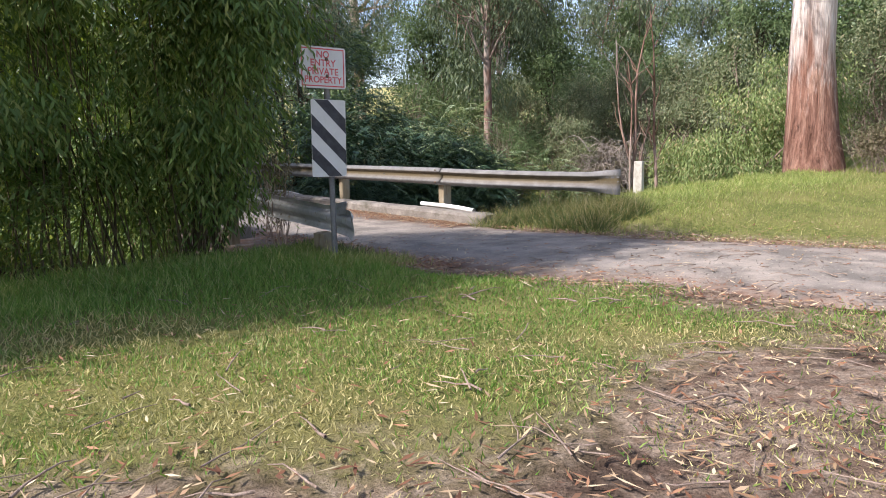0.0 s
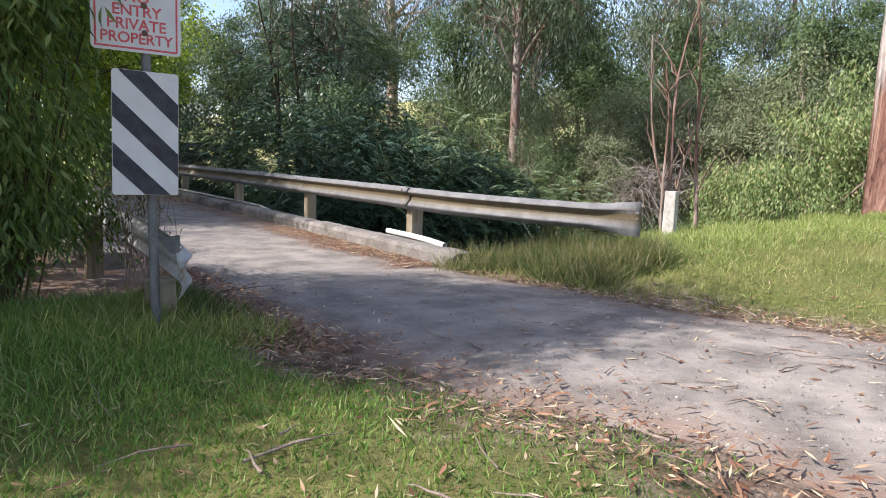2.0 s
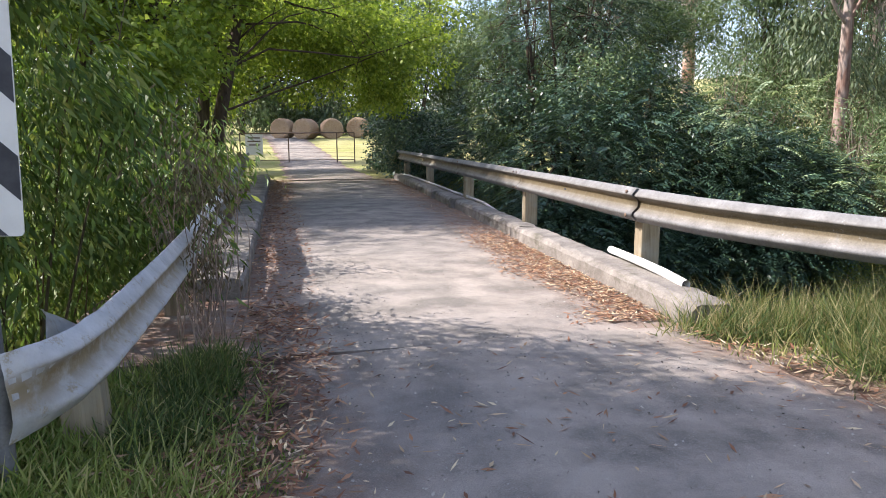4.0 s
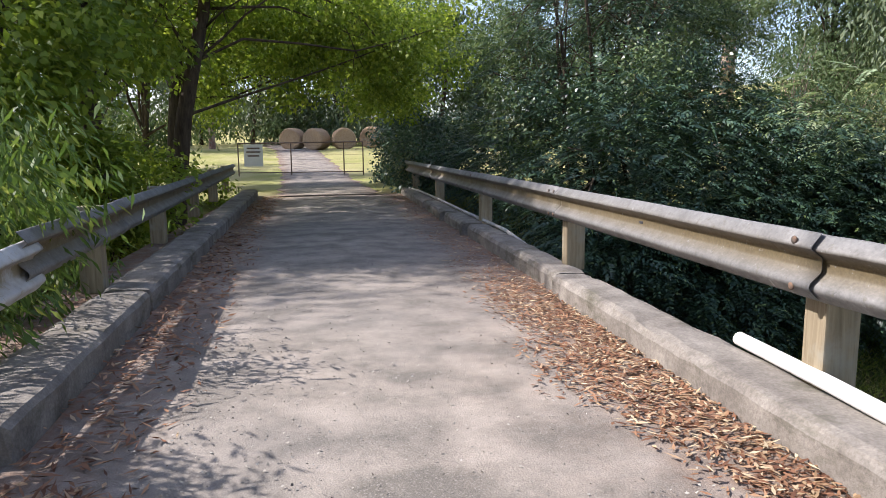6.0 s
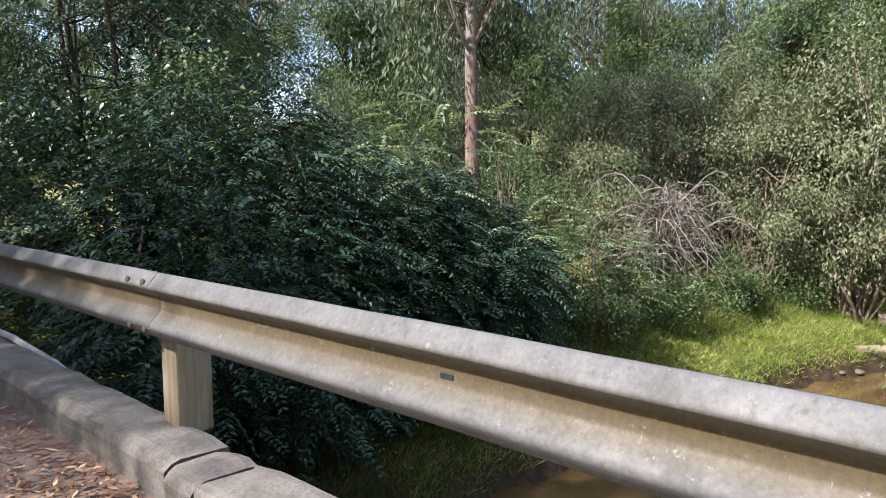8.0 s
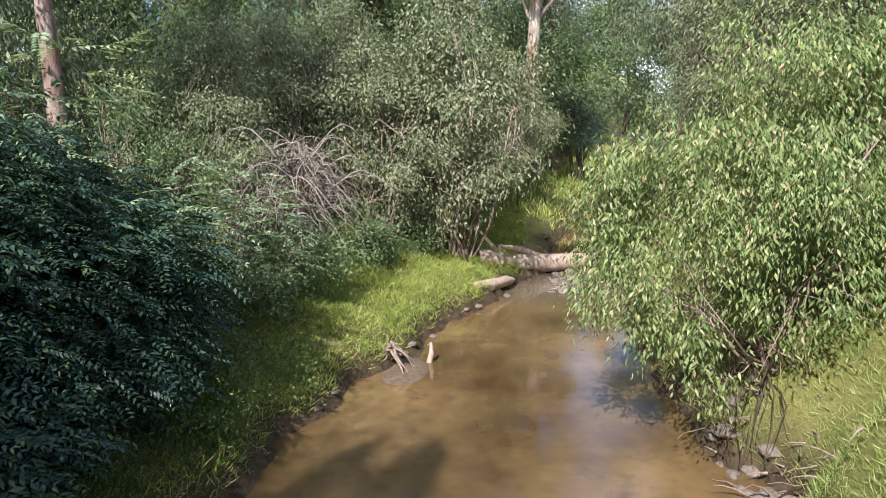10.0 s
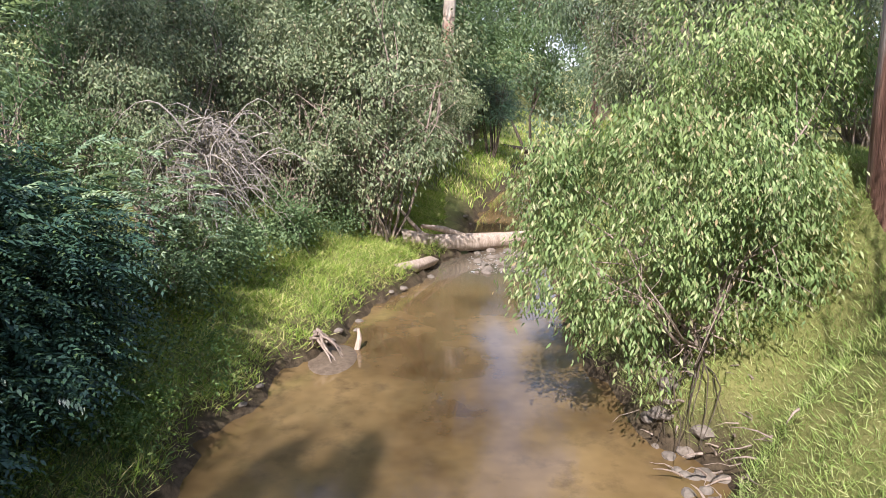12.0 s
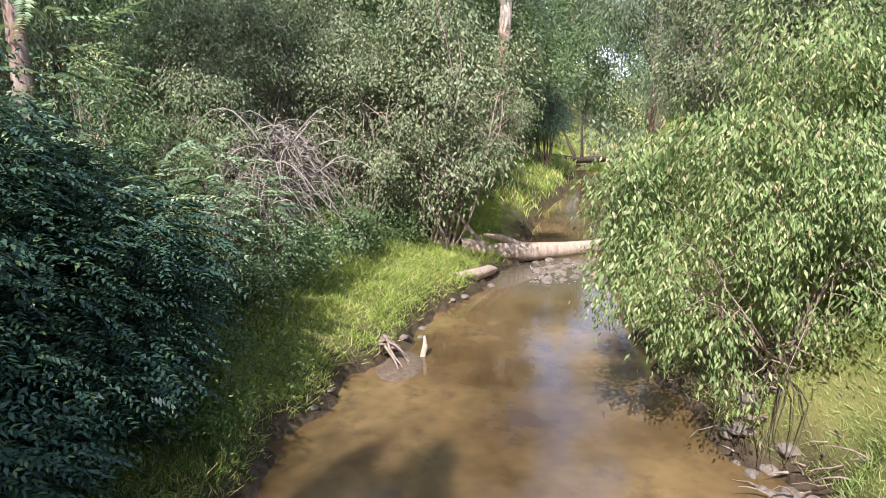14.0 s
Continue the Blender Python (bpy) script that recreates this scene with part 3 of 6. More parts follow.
# deck: slab with a gravel surface
bm = bmesh.new()
ysd = np.linspace(9.6, 28.0, 93)
prev = None
for y in ysd:
    row = [bm.verts.new((x, y, z)) for x, z in ((3.75, -0.45), (3.75, -0.02), (left_kerb_x(y) - 0.05, -0.01), (5.6, 0.0), (6.6, 0.012), (7.5, 0.0), (8.25, -0.01), (8.70, -0.02), (8.70, -0.45))]
    if prev:
        for i in range(8):
            bm.faces.new((prev[i], prev[i + 1], row[i + 1], row[i]))
        bm.faces.new((prev[8], prev[0], row[0], row[8]))
    else:
        bm.faces.new(row[::-1])
    prev = row
bm.faces.new(prev)
bmesh.ops.recalc_face_normals(bm, faces=bm.faces)
dme = bm_mesh("bridge_deck", bm, M["road"])
a = dme.attributes.new("dust", "FLOAT", "POINT")
co = np.empty(len(dme.vertices) * 3)
dme.vertices.foreach_get("co", co)
co = co.reshape(-1, 3)
a.data.foreach_set("value", np.clip(np.maximum(sstep(7.3, 8.2, co[:, 0]), sstep(5.4, 4.9, co[:, 0])), 0, 1).astype(np.float32))
tagged(new("bridge_deck", dme), "single-lane bridge deck topped with pale worn gravel", "bridge", kind="structure")
for nm, y in (("abutment", 9.9), ("abutment", 27.6)):
    ob = new(nm, bm_mesh(nm, box_bm(5.0, 0.5, 3.2, 0.02, 1, -3.65), M["concrete"]))
    ob.location = (6.32, y, 0)
    tagged(ob, "plain concrete bridge abutment below the deck", "bridge", kind="structure")
for y in (13.2, 21.5):
    ob = new("pier", bm_mesh("pier", box_bm(4.2, 0.45, 3.6, 0.03, 1, -4.05), M["concrete"]))
    ob.location = (6.3, y, 0)
    tagged(ob, "plain concrete bridge pier standing in the creek bed", "bridge", kind="structure")


# ---- kerbs: rough concrete blocks ----
def kerb_block(length, width, h, seed):
    rng = np.random.default_rng(seed)
    bm = bmesh.new()
    n = max(3, int(length / 0.15))
    prof = [(-0.5, 0), (-0.5, 0.72), (-0.42, 0.93), (-0.3, 1.0), (0.3, 1.0), (0.44, 0.95), (0.5, 0.8), (0.5, 0)]
    prev = None
    for i in range(n + 1):
        y = -length / 2 + length * i / n
        e = min(i, n - i)
        sh = 0.93 if e == 0 else 1.0
        row = []
        for px, pz in prof:
            jx, jz = rng.normal(0, 0.0035, 2)
            row.append(bm.verts.new((px * width * sh + jx, y + (0 if e else rng.normal(0, 0.012)), pz * h * (0.94 if e == 0 else 1) + (jz if pz else 0))))
        if prev:
            for a in range(7):
                bm.faces.new((prev[a], prev[a + 1], row[a + 1], row[a]))
        else:
            bm.faces.new(row)
        prev = row
    bm.faces.new(prev[::-1])
    bmesh.ops.recalc_face_normals(bm, faces=bm.faces)
    return bm_mesh("kerb_block", bm, M["concrete"])


kerb_r = thing("kerb_right", pose(0, 0, 0), "weathered concrete bridge kerb in broken lengths", "kerb", kind="structure")
KR = [(9.65, 13.93, 8.36, 0.34, 0.2), (13.97, 14.2, 8.38, 0.33, 0.18), (14.24, 18.35, 8.41, 0.32, 0.185), (18.4, 18.62, 8.35, 0.35, 0.2), (18.66, 20.4, 8.40, 0.33, 0.185), (20.45, 20.6, 8.34, 0.35, 0.2), (20.65, 23.0, 8.39, 0.33, 0.185), (23.1, 28.0, 8.37, 0.33, 0.185)]
for i, (a, b, x, w, h) in enumerate(KR):
    part("kerb_block", kerb_block(b - a, w, h, i), kerb_r, m=pose(x, (a + b) / 2, -0.012))
kerb_l = thing("kerb_left", pose(0, 0, 0), "weathered concrete bridge kerb with a mossy top", "kerb", kind="structure")
for i, (a, b) in enumerate(((11.3, 14.1), (14.16, 18.0), (18.06, 22.2), (22.26, 28.0))):
    mid = (a + b) / 2
    part("kerb_block", kerb_block(b - a, 0.43, 0.2, 40 + i), kerb_l, m=pose(left_kerb_x(mid) - 0.215, mid, -0.012, 0, 0, math.degrees(math.atan(0.04))))


# ---- guard rails ----
WPROF = [(0.015, 0.0), (0.025, 0.004), (0.080, 0.046), (0.088, 0.056), (0.088, 0.066), (0.080, 0.080), (0.018, 0.124), (0.012, 0.136), (0.012, 0.180), (0.018, 0.192), (0.080, 0.226), (0.088, 0.230), (0.088, 0.240), (0.080, 0.249), (0.030, 0.294), (0.020, 0.300)]


def w_beam(path, z0, side, flat_end=None, dent=0.0, seed=0, z1=None, mat=None):
    """Corrugated beam along path [(x, y)]; side +1 puts its hollows to the right of the way. flat_end: metres over which the tail flattens."""
    rng = np.random.default_rng(seed)
    p = np.asarray(path, float)
    d = unit(np.gradient(p, axis=0))
    nrm = np.stack([d[:, 1], -d[:, 0]], 1) * side
    run = np.concatenate([[0], np.cumsum(np.linalg.norm(np.diff(p, axis=0), axis=1))])
    pr = np.array(WPROF) * np.array([0.75, 1.0])
    ring = np.concatenate([pr, pr[::-1] - np.array([0.005, 0])])
    V = []
    for i in range(len(p)):
        f = 1.0
        if flat_end:
            f = 0.15 + 0.85 * float(sstep(0, flat_end, run[-1] - run[i]))
        jig = rng.normal(0, 0.001, 2)
        for u, v in ring:
            uu = 0.03 + (u - 0.03) * f + jig[0]
            vv = 0.15 + (v - 0.15) * (1 + (0.38 if mat is None else 0.08) * (1 - f)) + jig[1]
            if dent:
                uu += dent * math.sin(run[i] * 5 + v * 20) * (1 - f)
            V.append((p[i, 0] - nrm[i, 0] * uu, p[i, 1] - nrm[i, 1] * uu, z0 + (0 if z1 is None else (z1 - z0) * run[i] / run[-1]) + vv))
    m = len(ring)
    i = np.arange(len(p) - 1)[:, None] * m
    j = np.arange(m)[None]
    k2 = (j + 1) % m
    q = np.stack([i + j, i + m + j, i + m + k2, i + k2], -1).reshape(-1, 4)
    ends = [np.stack([np.arange(15), np.arange(1, 16), 31 - np.arange(1, 16), 31 - np.arange(15)], 1)]
    ends.append(ends[0][:, ::-1] + (len(p) - 1) * m)
    me = mesh_quads("beam", V, np.concatenate([q] + ends), mat or M["steel"])
    bm = bmesh.new()
    bm.from_mesh(me)
    bmesh.ops.recalc_face_normals(bm, faces=bm.faces)
    bm.to_mesh(me)
    bm.free()
    hol = np.tile(np.concatenate([np.exp(-(((pr[:, 1] - 0.165) / 0.058) ** 2)), np.zeros(16)]), len(p))
    me.attributes.new("hollow", "FLOAT", "POINT").data.foreach_set("value", hol.astype(np.float32))
    return me


def dense(path, step=0.12):
    p = np.asarray(path, float)
    s = np.concatenate([[0], np.cumsum(np.linalg.norm(np.diff(p, axis=0), axis=1))])
    t = np.linspace(0, s[-1], max(3, int(s[-1] / step)))
    return np.stack([np.interp(t, s, p[:, 0]), np.interp(t, s, p[:, 1])], 1)


def bolt_mesh():
    bm = bmesh.new()
    bmesh.ops.create_uvsphere(bm, u_segments=10, v_segments=6, radius=0.02)
    bmesh.ops.scale(bm, vec=(0.5, 1, 1), verts=bm.verts)
    return smooth(bm_mesh("bolt", bm, M["rust"]))


BOLT = bolt_mesh()


def slot_mesh():
    bm = box_bm(0.006, 0.05, 0.018, 0.002, 1, -0.009)
    return bm_mesh("slot", bm, M["sign_black"])


SLOT = slot_mesh()


def rail_post(sx, sy, h, seed):
    bm = box_bm(sx, sy, h, 0.012, 2)
    return bm_mesh("rail_post", bm, M["post"])


POST = rail_post(0.18, 0.15, 0.72, 1)
rail_r = thing("guard_rail", pose(0, 0, 0), "weathered galvanised W-beam guard rail on squat timber posts", "guard rail", "bridge guard rails")
RX = 8.42
rough_end = [(RX, 11.3), (RX + 0.03, 10.9), (RX + 0.12, 10.4), (RX + 0.33, 9.75), (RX + 0.62, 9.1), (RX + 0.95, 8.5), (RX + 1.22, 8.06)]
seg_y = [29.6, 27.0, 23.1, 18.6, 14.66, 11.12]
for i in range(5):
    lap = 0.0035 if i % 2 else 0.0
    part("beam", w_beam(dense([(RX - lap, seg_y[i] + 0.12), (RX - lap, seg_y[i + 1] - 0.12)], 0.25), 0.615 + lap, -1, seed=i), rail_r)
part("beam", w_beam(dense(rough_end, 0.08), 0.612, -1, 0.6, 0.008, 9, 0.54), rail_r, "flared flattened rail end, dull grey")
for y in (11.125, 14.655, 18.57, 23.1, 27.4):
    part("rail_post", POST, rail_r, m=pose(RX + 0.16, y, 0.12))
for y in (14.75, 14.6, 11.12, 18.57, 23.1):
    for z in (0.66, 0.87):
        part("bolt", BOLT, rail_r, m=pose(RX - 0.062, y, z))
for y in (12.82, 16.6, 20.6):
    part("slot", SLOT, rail_r, m=pose(RX - 0.008, y, 0.768))


def left_rail_x(y):
    return 4.44 - 0.065 * (y - 15.4)


rail_l = thing("guard_rail", pose(0, 0, 0), "weathered galvanised guard rail with a bent blunt end", "guard rail", "bridge guard rails")
lseg = [12.4, 14.6, 17.9, 21.4, 24.9, 28.4]
for i in range(5):
    lap = 0.0035 if i % 2 else 0.0
    part("beam", w_beam(dense([(left_rail_x(lseg[i + 1]) + lap, lseg[i + 1] + 0.12), (left_rail_x(lseg[i]) + lap, lseg[i] - 0.12)], 0.25), 0.57 + lap, 1, seed=20 + i), rail_l)
lend = [(left_rail_x(12.5), 12.5), (4.64, 11.4), (4.67, 10.4), (4.68, 9.4), (4.675, 8.7), (4.665, 8.25), (4.635, 7.98), (4.57, 7.78), (4.51, 7.68)]
part("beam", w_beam(dense(lend, 0.05), 0.515, 1, 0.3, 0.02, 31, 0.35, M["zinc"]), rail_l, "bent pale rail end, scuffed, rust-stained and crumpled")
for y in (14.4, 17.5, 21.0, 24.5, 27.9):
    part("rail_post", POST, rail_l, m=pose(left_rail_x(y) - 0.17, y, 0.12))
# torn upper flap folded back at the rail's blunt end
bm = bmesh.new()
rows_ = []
for j in range(7):
    v_ = j / 6
    rows_.append([bm.verts.new((4.60 - 0.10 * v_ * u_ + 0.012 * noise.noise(Vector((u_ * 3, v_ * 3, 1.3))), 7.88 + 0.36 * u_ * (1 - 0.35 * v_), 0.60 + 0.16 * v_ - 0.05 * u_ * v_)) for u_ in np.linspace(0, 1, 7)])
for j in range(6):
    for i in range(6):
        bm.faces.new((rows_[j][i], rows_[j + 1][i], rows_[j + 1][i + 1], rows_[j][i + 1]))
bmesh.ops.solidify(bm, geom=bm.faces[:], thickness=0.006)
bmesh.ops.recalc_face_normals(bm, faces=bm.faces[:])
part("end_flap", smooth(bm_mesh("end_flap", bm, M["zinc"])), rail_l, "pale torn flap of the crumpled end")
part("rail_post", rail_post(0.17, 0.20, 0.74, 2), rail_l, "split pale timber end post", m=pose(4.59, 8.36, -0.36, 2, -3, 8))
part("rail_post", rail_post(0.17, 0.15, 0.74, 2), rail_l, m=pose(4.48, 10.9, -0.1, 0, 0, 2))

# pipe and conduit along the kerb
v, q = tube([(8.51, 11.74, 0.235), (8.48, 11.0, 0.235), (8.47, 10.6, 0.225), (8.46, 10.2, 0.2)], 0.038, 16)
v2, q2 = tube([(8.46, 10.2, 0.2), (8.48, 11.0, 0.235), (8.51, 11.74, 0.235)], 0.033, 16)
pv = new("drain_pipe", smooth(mesh_quads("drain_pipe", np.concatenate([v, v2]), np.concatenate([q, q2 + len(v)]), M["pvc"])))
tagged(pv, "white plastic pipe lying on the outer edge of the kerb", "pipe")
hz = [(8.64, 15.7, -0.05), (8.60, 16.5, 0.12), (8.55, 17.2, 0.2), (8.53, 18.4, 0.205), (8.51, 20, 0.205), (8.51, 22, 0.205), (8.49, 24, 0.205), (8.47, 26, 0.2), (8.43, 28, 0.16)]
tagged(new("conduit", tubes("conduit", [(hz, 0.024)], M["hose"], 10)), "thin grey conduit running along the kerb top", "pipe")

# ---- signs ----
sign = thing("road_sign", pose(4.40, 7.86, 0.02), "black-and-white striped bridge marker and red-lettered notice on a grey pole", "sign")
v, q = tube([(0.03, 0.02, -0.3), (0.02, 0.01, 1.0), (0.0, 0.0, 2.36)], 0.031, 14)
part("pole", smooth(mesh_quads("pole", v, q, M["steel"])), sign, "dull grey steel pole")


def plate(w, h, r, mat, t=0.004):
    bm = bmesh.new()
    pts = []
    for cx, cy, a0 in ((w / 2 - r, h / 2 - r, 0), (-w / 2 + r, h / 2 - r, 90), (-w / 2 + r, -h / 2 + r, 180), (w / 2 - r, -h / 2 + r, 270)):
        for i in range(6):
            a = radians(a0 + 18 * i)
            pts.append((cx + r * math.cos(a), cy + r * math.sin(a)))
    f = bm.faces.new([bm.verts.new((x, -t / 2, z)) for x, z in pts])
    e = bmesh.ops.extrude_face_region(bm, geom=[f])
    bmesh.ops.translate(bm, vec=(0, t, 0), verts=[g for g in e["geom"] if isinstance(g, bmesh.types.BMVert)])
    bmesh.ops.recalc_face_normals(bm, faces=bm.faces)
    return bm_mesh("plate", bm, mat)


def clip_stripe(w, h, c0, c1, slope):
    """The part of a w x h plate between two slanting lines z = c - slope * x."""
    bm = bmesh.new()
    poly = [(-w / 2, -h / 2), (w / 2, -h / 2), (w / 2, h / 2), (-w / 2, h / 2)]
    for c, sg in ((c0, 1), (c1, -1)):
        out = []
        for (x1, z1), (x2, z2) in zip(poly, poly[1:] + poly[:1]):
            d1, d2 = sg * (z1 + slope * x1 - c), sg * (z2 + slope * x2 - c)
            if d1 >= 0:
                out.append((x1, z1))
            if d1 * d2 < 0:
                t = d1 / (d1 - d2)
                out.append((x1 + (x2 - x1) * t, z1 + (z2 - z1) * t))
        poly = out
    f = bm.faces.new([bm.verts.new((x, -0.0035, z)) for x, z in poly])
    bm.normal_update()
    if f.normal.y > 0:
        f.normal_flip()
    return bm_mesh("stripe", bm, M["sign_black"])


board = part("marker_board", plate(0.41, 0.80, 0.018, M["sign_white"]), sign, "white reflective board with black slanting stripes", m=pose(-0.015, -0.038, 1.42, 0, 1.4, 0))
for c in (0.316, -0.012, -0.328):
    part("stripe", clip_stripe(0.405, 0.795, c - 0.076, c + 0.076, 0.94), board)
notice = part("notice_board", plate(0.54, 0.42, 0.03, M["sign_white"]), sign, "white notice with faded red lettering and border", m=pose(-0.05, -0.038, 2.145, 0, 1.0, 0))


def ring_border(w, h, t):
    bm = bmesh.new()
    o = [bm.verts.new((x * w / 2, -0.0035, z * h / 2)) for x, z in ((-1, -1), (1, -1), (1, 1), (-1, 1))]
    i = [bm.verts.new((x * (w / 2 - t), -0.0035, z * (h / 2 - t))) for x, z in ((-1, -1), (1, -1), (1, 1), (-1, 1))]
    for a in range(4):
        b = (a + 1) % 4
        bm.faces.new((o[a], o[b], i[b], i[a]))
    return bm_mesh("border", bm, M["sign_red"])


part("border", ring_border(0.50, 0.385, 0.012), notice, "faded red border line")


def lettering(text, size, mat):
    cu = bpy.data.curves.new("lettering", "FONT")
    cu.body = text
    cu.size = size
    cu.align_x = "CENTER"
    cu.align_y = "CENTER"
    cu.offset = 0.0016
    tmp = new("lettering_source", cu)
    me = bpy.data.meshes.new_from_object(tmp.evaluated_get(bpy.context.evaluated_depsgraph_get()))
    bpy.data.objects.remove(tmp)
    me.materials.clear()
    me.materials.append(mat)
    return me


for text, z, sz in (("NO", 0.128, 0.096), ("ENTRY", 0.043, 0.096), ("PRIVATE", -0.042, 0.096), ("PROPERTY", -0.127, 0.092)):
    part("lettering", lettering(text, sz, M["sign_red"]), notice, "red word " + text, m=pose(0, -0.0045, z, 90, 0, 0))
for z in (2.06, 2.23):
    part("bolt", BOLT, sign, m=pose(-0.005, -0.042, z, 0, 0, 90))

# white concrete guide post
bm = box_bm(0.17, 0.17, 0.78, 0.02, 2, -0.2)
for vv in bm.verts:
    if vv.co.z > 0.5:
        vv.co.x *= 0.86
        vv.co.y *= 0.86
gp = new("guide_post", bm_mesh("guide_post", bm, M["white_post"]))
gp.matrix_world = pose(11.2, 8.86, float(height(11.2, 8.86)), 0, 1.5, 20)
tagged(gp, "squat white-painted concrete post in long grass", "post")

# ---- farm gate and paddock ----
gate = thing("farm_gate", pose(5.0, 40.0, float(height(5.0, 40.0))), "thin rusty pipe gate closed across the lane", "gate")
part("frame_tube", tubes("frame_tube", [([(-2.7, 0, 1.42), (2.7, 0, 1.46)], 0.03)], M["rust"], 8), gate)
part("frame_tube", tubes("frame_tube", [([(-2.7, 0, 0.15), (2.7, 0, 0.15)], 0.02)], M["rust"], 8), gate)
for x in (-2.7, -0.45, 1.85, 2.7):
    part("upright", tubes("upright", [([(x, 0, 0.0), (x, 0, 1.45)], 0.028)], M["rust"], 8), gate)
for i in range(6):
    part("wire", tubes("wire", [([(-2.7, 0, 0.3 + i * 0.2), (2.7, 0, 0.3 + i * 0.2)], 0.004)], M["rust"], 5), gate)
gs = part("notice_board", plate(0.8, 0.95, 0.02, M["sign_white"]), gate, "white notice hung on the gate", m=pose(-2.05, -0.05, 0.9))
for z, w in ((0.28, 0.55), (0.12, 0.6), (-0.05, 0.5)):
    part("bar", bm_mesh("bar", box_bm(w, 0.004, 0.06, 0), M["rust"]), gs, m=pose(0, -0.006, z))


def hay_bale(seed):
    rng = np.random.default_rng(seed)
    bm = bmesh.new()
    prev = None
    for i, (x, r) in enumerate(((-0.62, 0.55), (-0.6, 0.66), (-0.5, 0.72), (-0.2, 0.73), (0.2, 0.73), (0.5, 0.72), (0.6, 0.66), (0.62, 0.55))):
        row = [bm.verts.new((x + rng.normal(0, 0.012), r * math.cos(a) * (1.03 if math.sin(a) < 0 else 1), r * math.sin(a) * (0.94 if math.sin(a) < 0 else 1) + rng.normal(0, 0.012))) for a in np.arange(28) * 2 * math.pi / 28]
        if prev:
            for j in range(28):
                bm.faces.new((prev[j], prev[(j + 1) % 28], row[(j + 1) % 28], row[j]))
        else:
            bm.faces.new(row[::-1])
        prev = row
    bm.faces.new(prev)
    bmesh.ops.recalc_face_normals(bm, faces=bm.faces)
    return bm_mesh("hay_bale", bm, M["hay"])


BALE = hay_bale(3)
for x, y, a in ((3.6, 60.4, 70), (5.3, 59.6, 62), (7.2, 59.4, 98), (9.3, 60.2, 72)):
    ob = new("hay_bale", BALE)
    ob.matrix_world = pose(x, y, float(height(x, y)) + 0.7, 0, 0, a) @ Matrix.Scale(1.12, 4)
    tagged(ob, "round bale of dry hay lying in the sunny paddock", "hay bale", "row of hay bales")


# ---- trees and bushes ----
def tree(name, base, label, category, trunk_mat, trunks, leaf_mesh, group="", leaf_label="", limbs=()):
    t = thing(name, pose(*base), label, category, group)
    for pts, rad in trunks:
        part("trunk", tubes("trunk", [(pts, rad)], trunk_mat, 12), t)
    if limbs:
        stuffed("branchwork", tubes("branchwork", limbs, trunk_mat, 6), t)
    for me in leaf_mesh:
        part("crown", me, t, leaf_label)
    return t


def reach_limbs(start_pts, ells, r0, count, seed, sag=0.08):
    """Limbs from points on a trunk to places inside the crown, each with twigs."""
    rng = np.random.default_rng(seed)
    out = []
    for i in range(count):
        a = np.array(start_pts[rng.integers(len(start_pts))], float)
        e = ells[rng.integers(len(ells))]
        b = np.array(e[:3]) + unit(rng.normal(size=3)) * np.array(e[3:6]) * 0.75
        p = limb(a, b, sag, 7, 0.35, rng)
        out.append((p, np.linspace(r0, r0 * 0.15, 7)))
        for _ in range(4):
            k0 = rng.integers(2, 6)
            b2 = p[k0] + unit(rng.normal(size=3) + np.array([0, 0, 0.2])) * rng.uniform(0.5, 1.2)
            out.append((limb(p[k0], b2, 0.05, 4, 0.3, rng), np.linspace(r0 * 0.35, r0 * 0.07, 4)))
    return out


def stuffed(name, data, parent, label="", m=None):
    return tagged(part(name, data, parent, label, m), kind="stuff")


# slender-leaved thicket beside the marker sign
# lobes at negative x are out of view, added to shade the lawn
th = [(3.55, 7.85, 2.85, 0.35, 0.45, 0.8, 0.6), (3.4, 8.6, 2.6, 0.8, 0.8, 1.9, 2), (1.2, 9.2, 2.4, 1.6, 1.0, 2.3, 2.5), (3.3, 9.6, 2.3, 1.1, 1.1, 2.1, 2.5), (2.2, 10.0, 2.4, 1.5, 1.2, 2.3, 2.5), (0.6, 10.0, 2.0, 1.7, 1.2, 2.4, 2), (3.5, 9.0, 3.1, 0.85, 0.9, 1.1, 1.2), (-0.9, 7.7, 2.4, 1.4, 0.9, 2.0, 2.4), (-3.0, 7.4, 2.4, 1.6, 1.1, 2.2, 2.2), (1.7, 8.1, 3.5, 1.4, 0.7, 1.0, 1.4), (2.7, 8.0, 3.7, 0.8, 0.6, 0.8, 0.8), (-5.0, 7.6, 2.6, 1.6, 1.3, 2.4, 1.8), (3.5, 11.0, 1.0, 0.7, 1.0, 1.1, 1), (3.4, 12.8, 0.4, 0.7, 1.4, 1.0, 0.8), (3.3, 15.0, 0.3, 0.7, 1.4, 1.0, 0.8), (4.15, 10.4, 0.9, 0.45, 0.8, 0.8, 0.6), (4.2, 12.6, 0.8, 0.4, 0.9, 0.7, 0.5)]
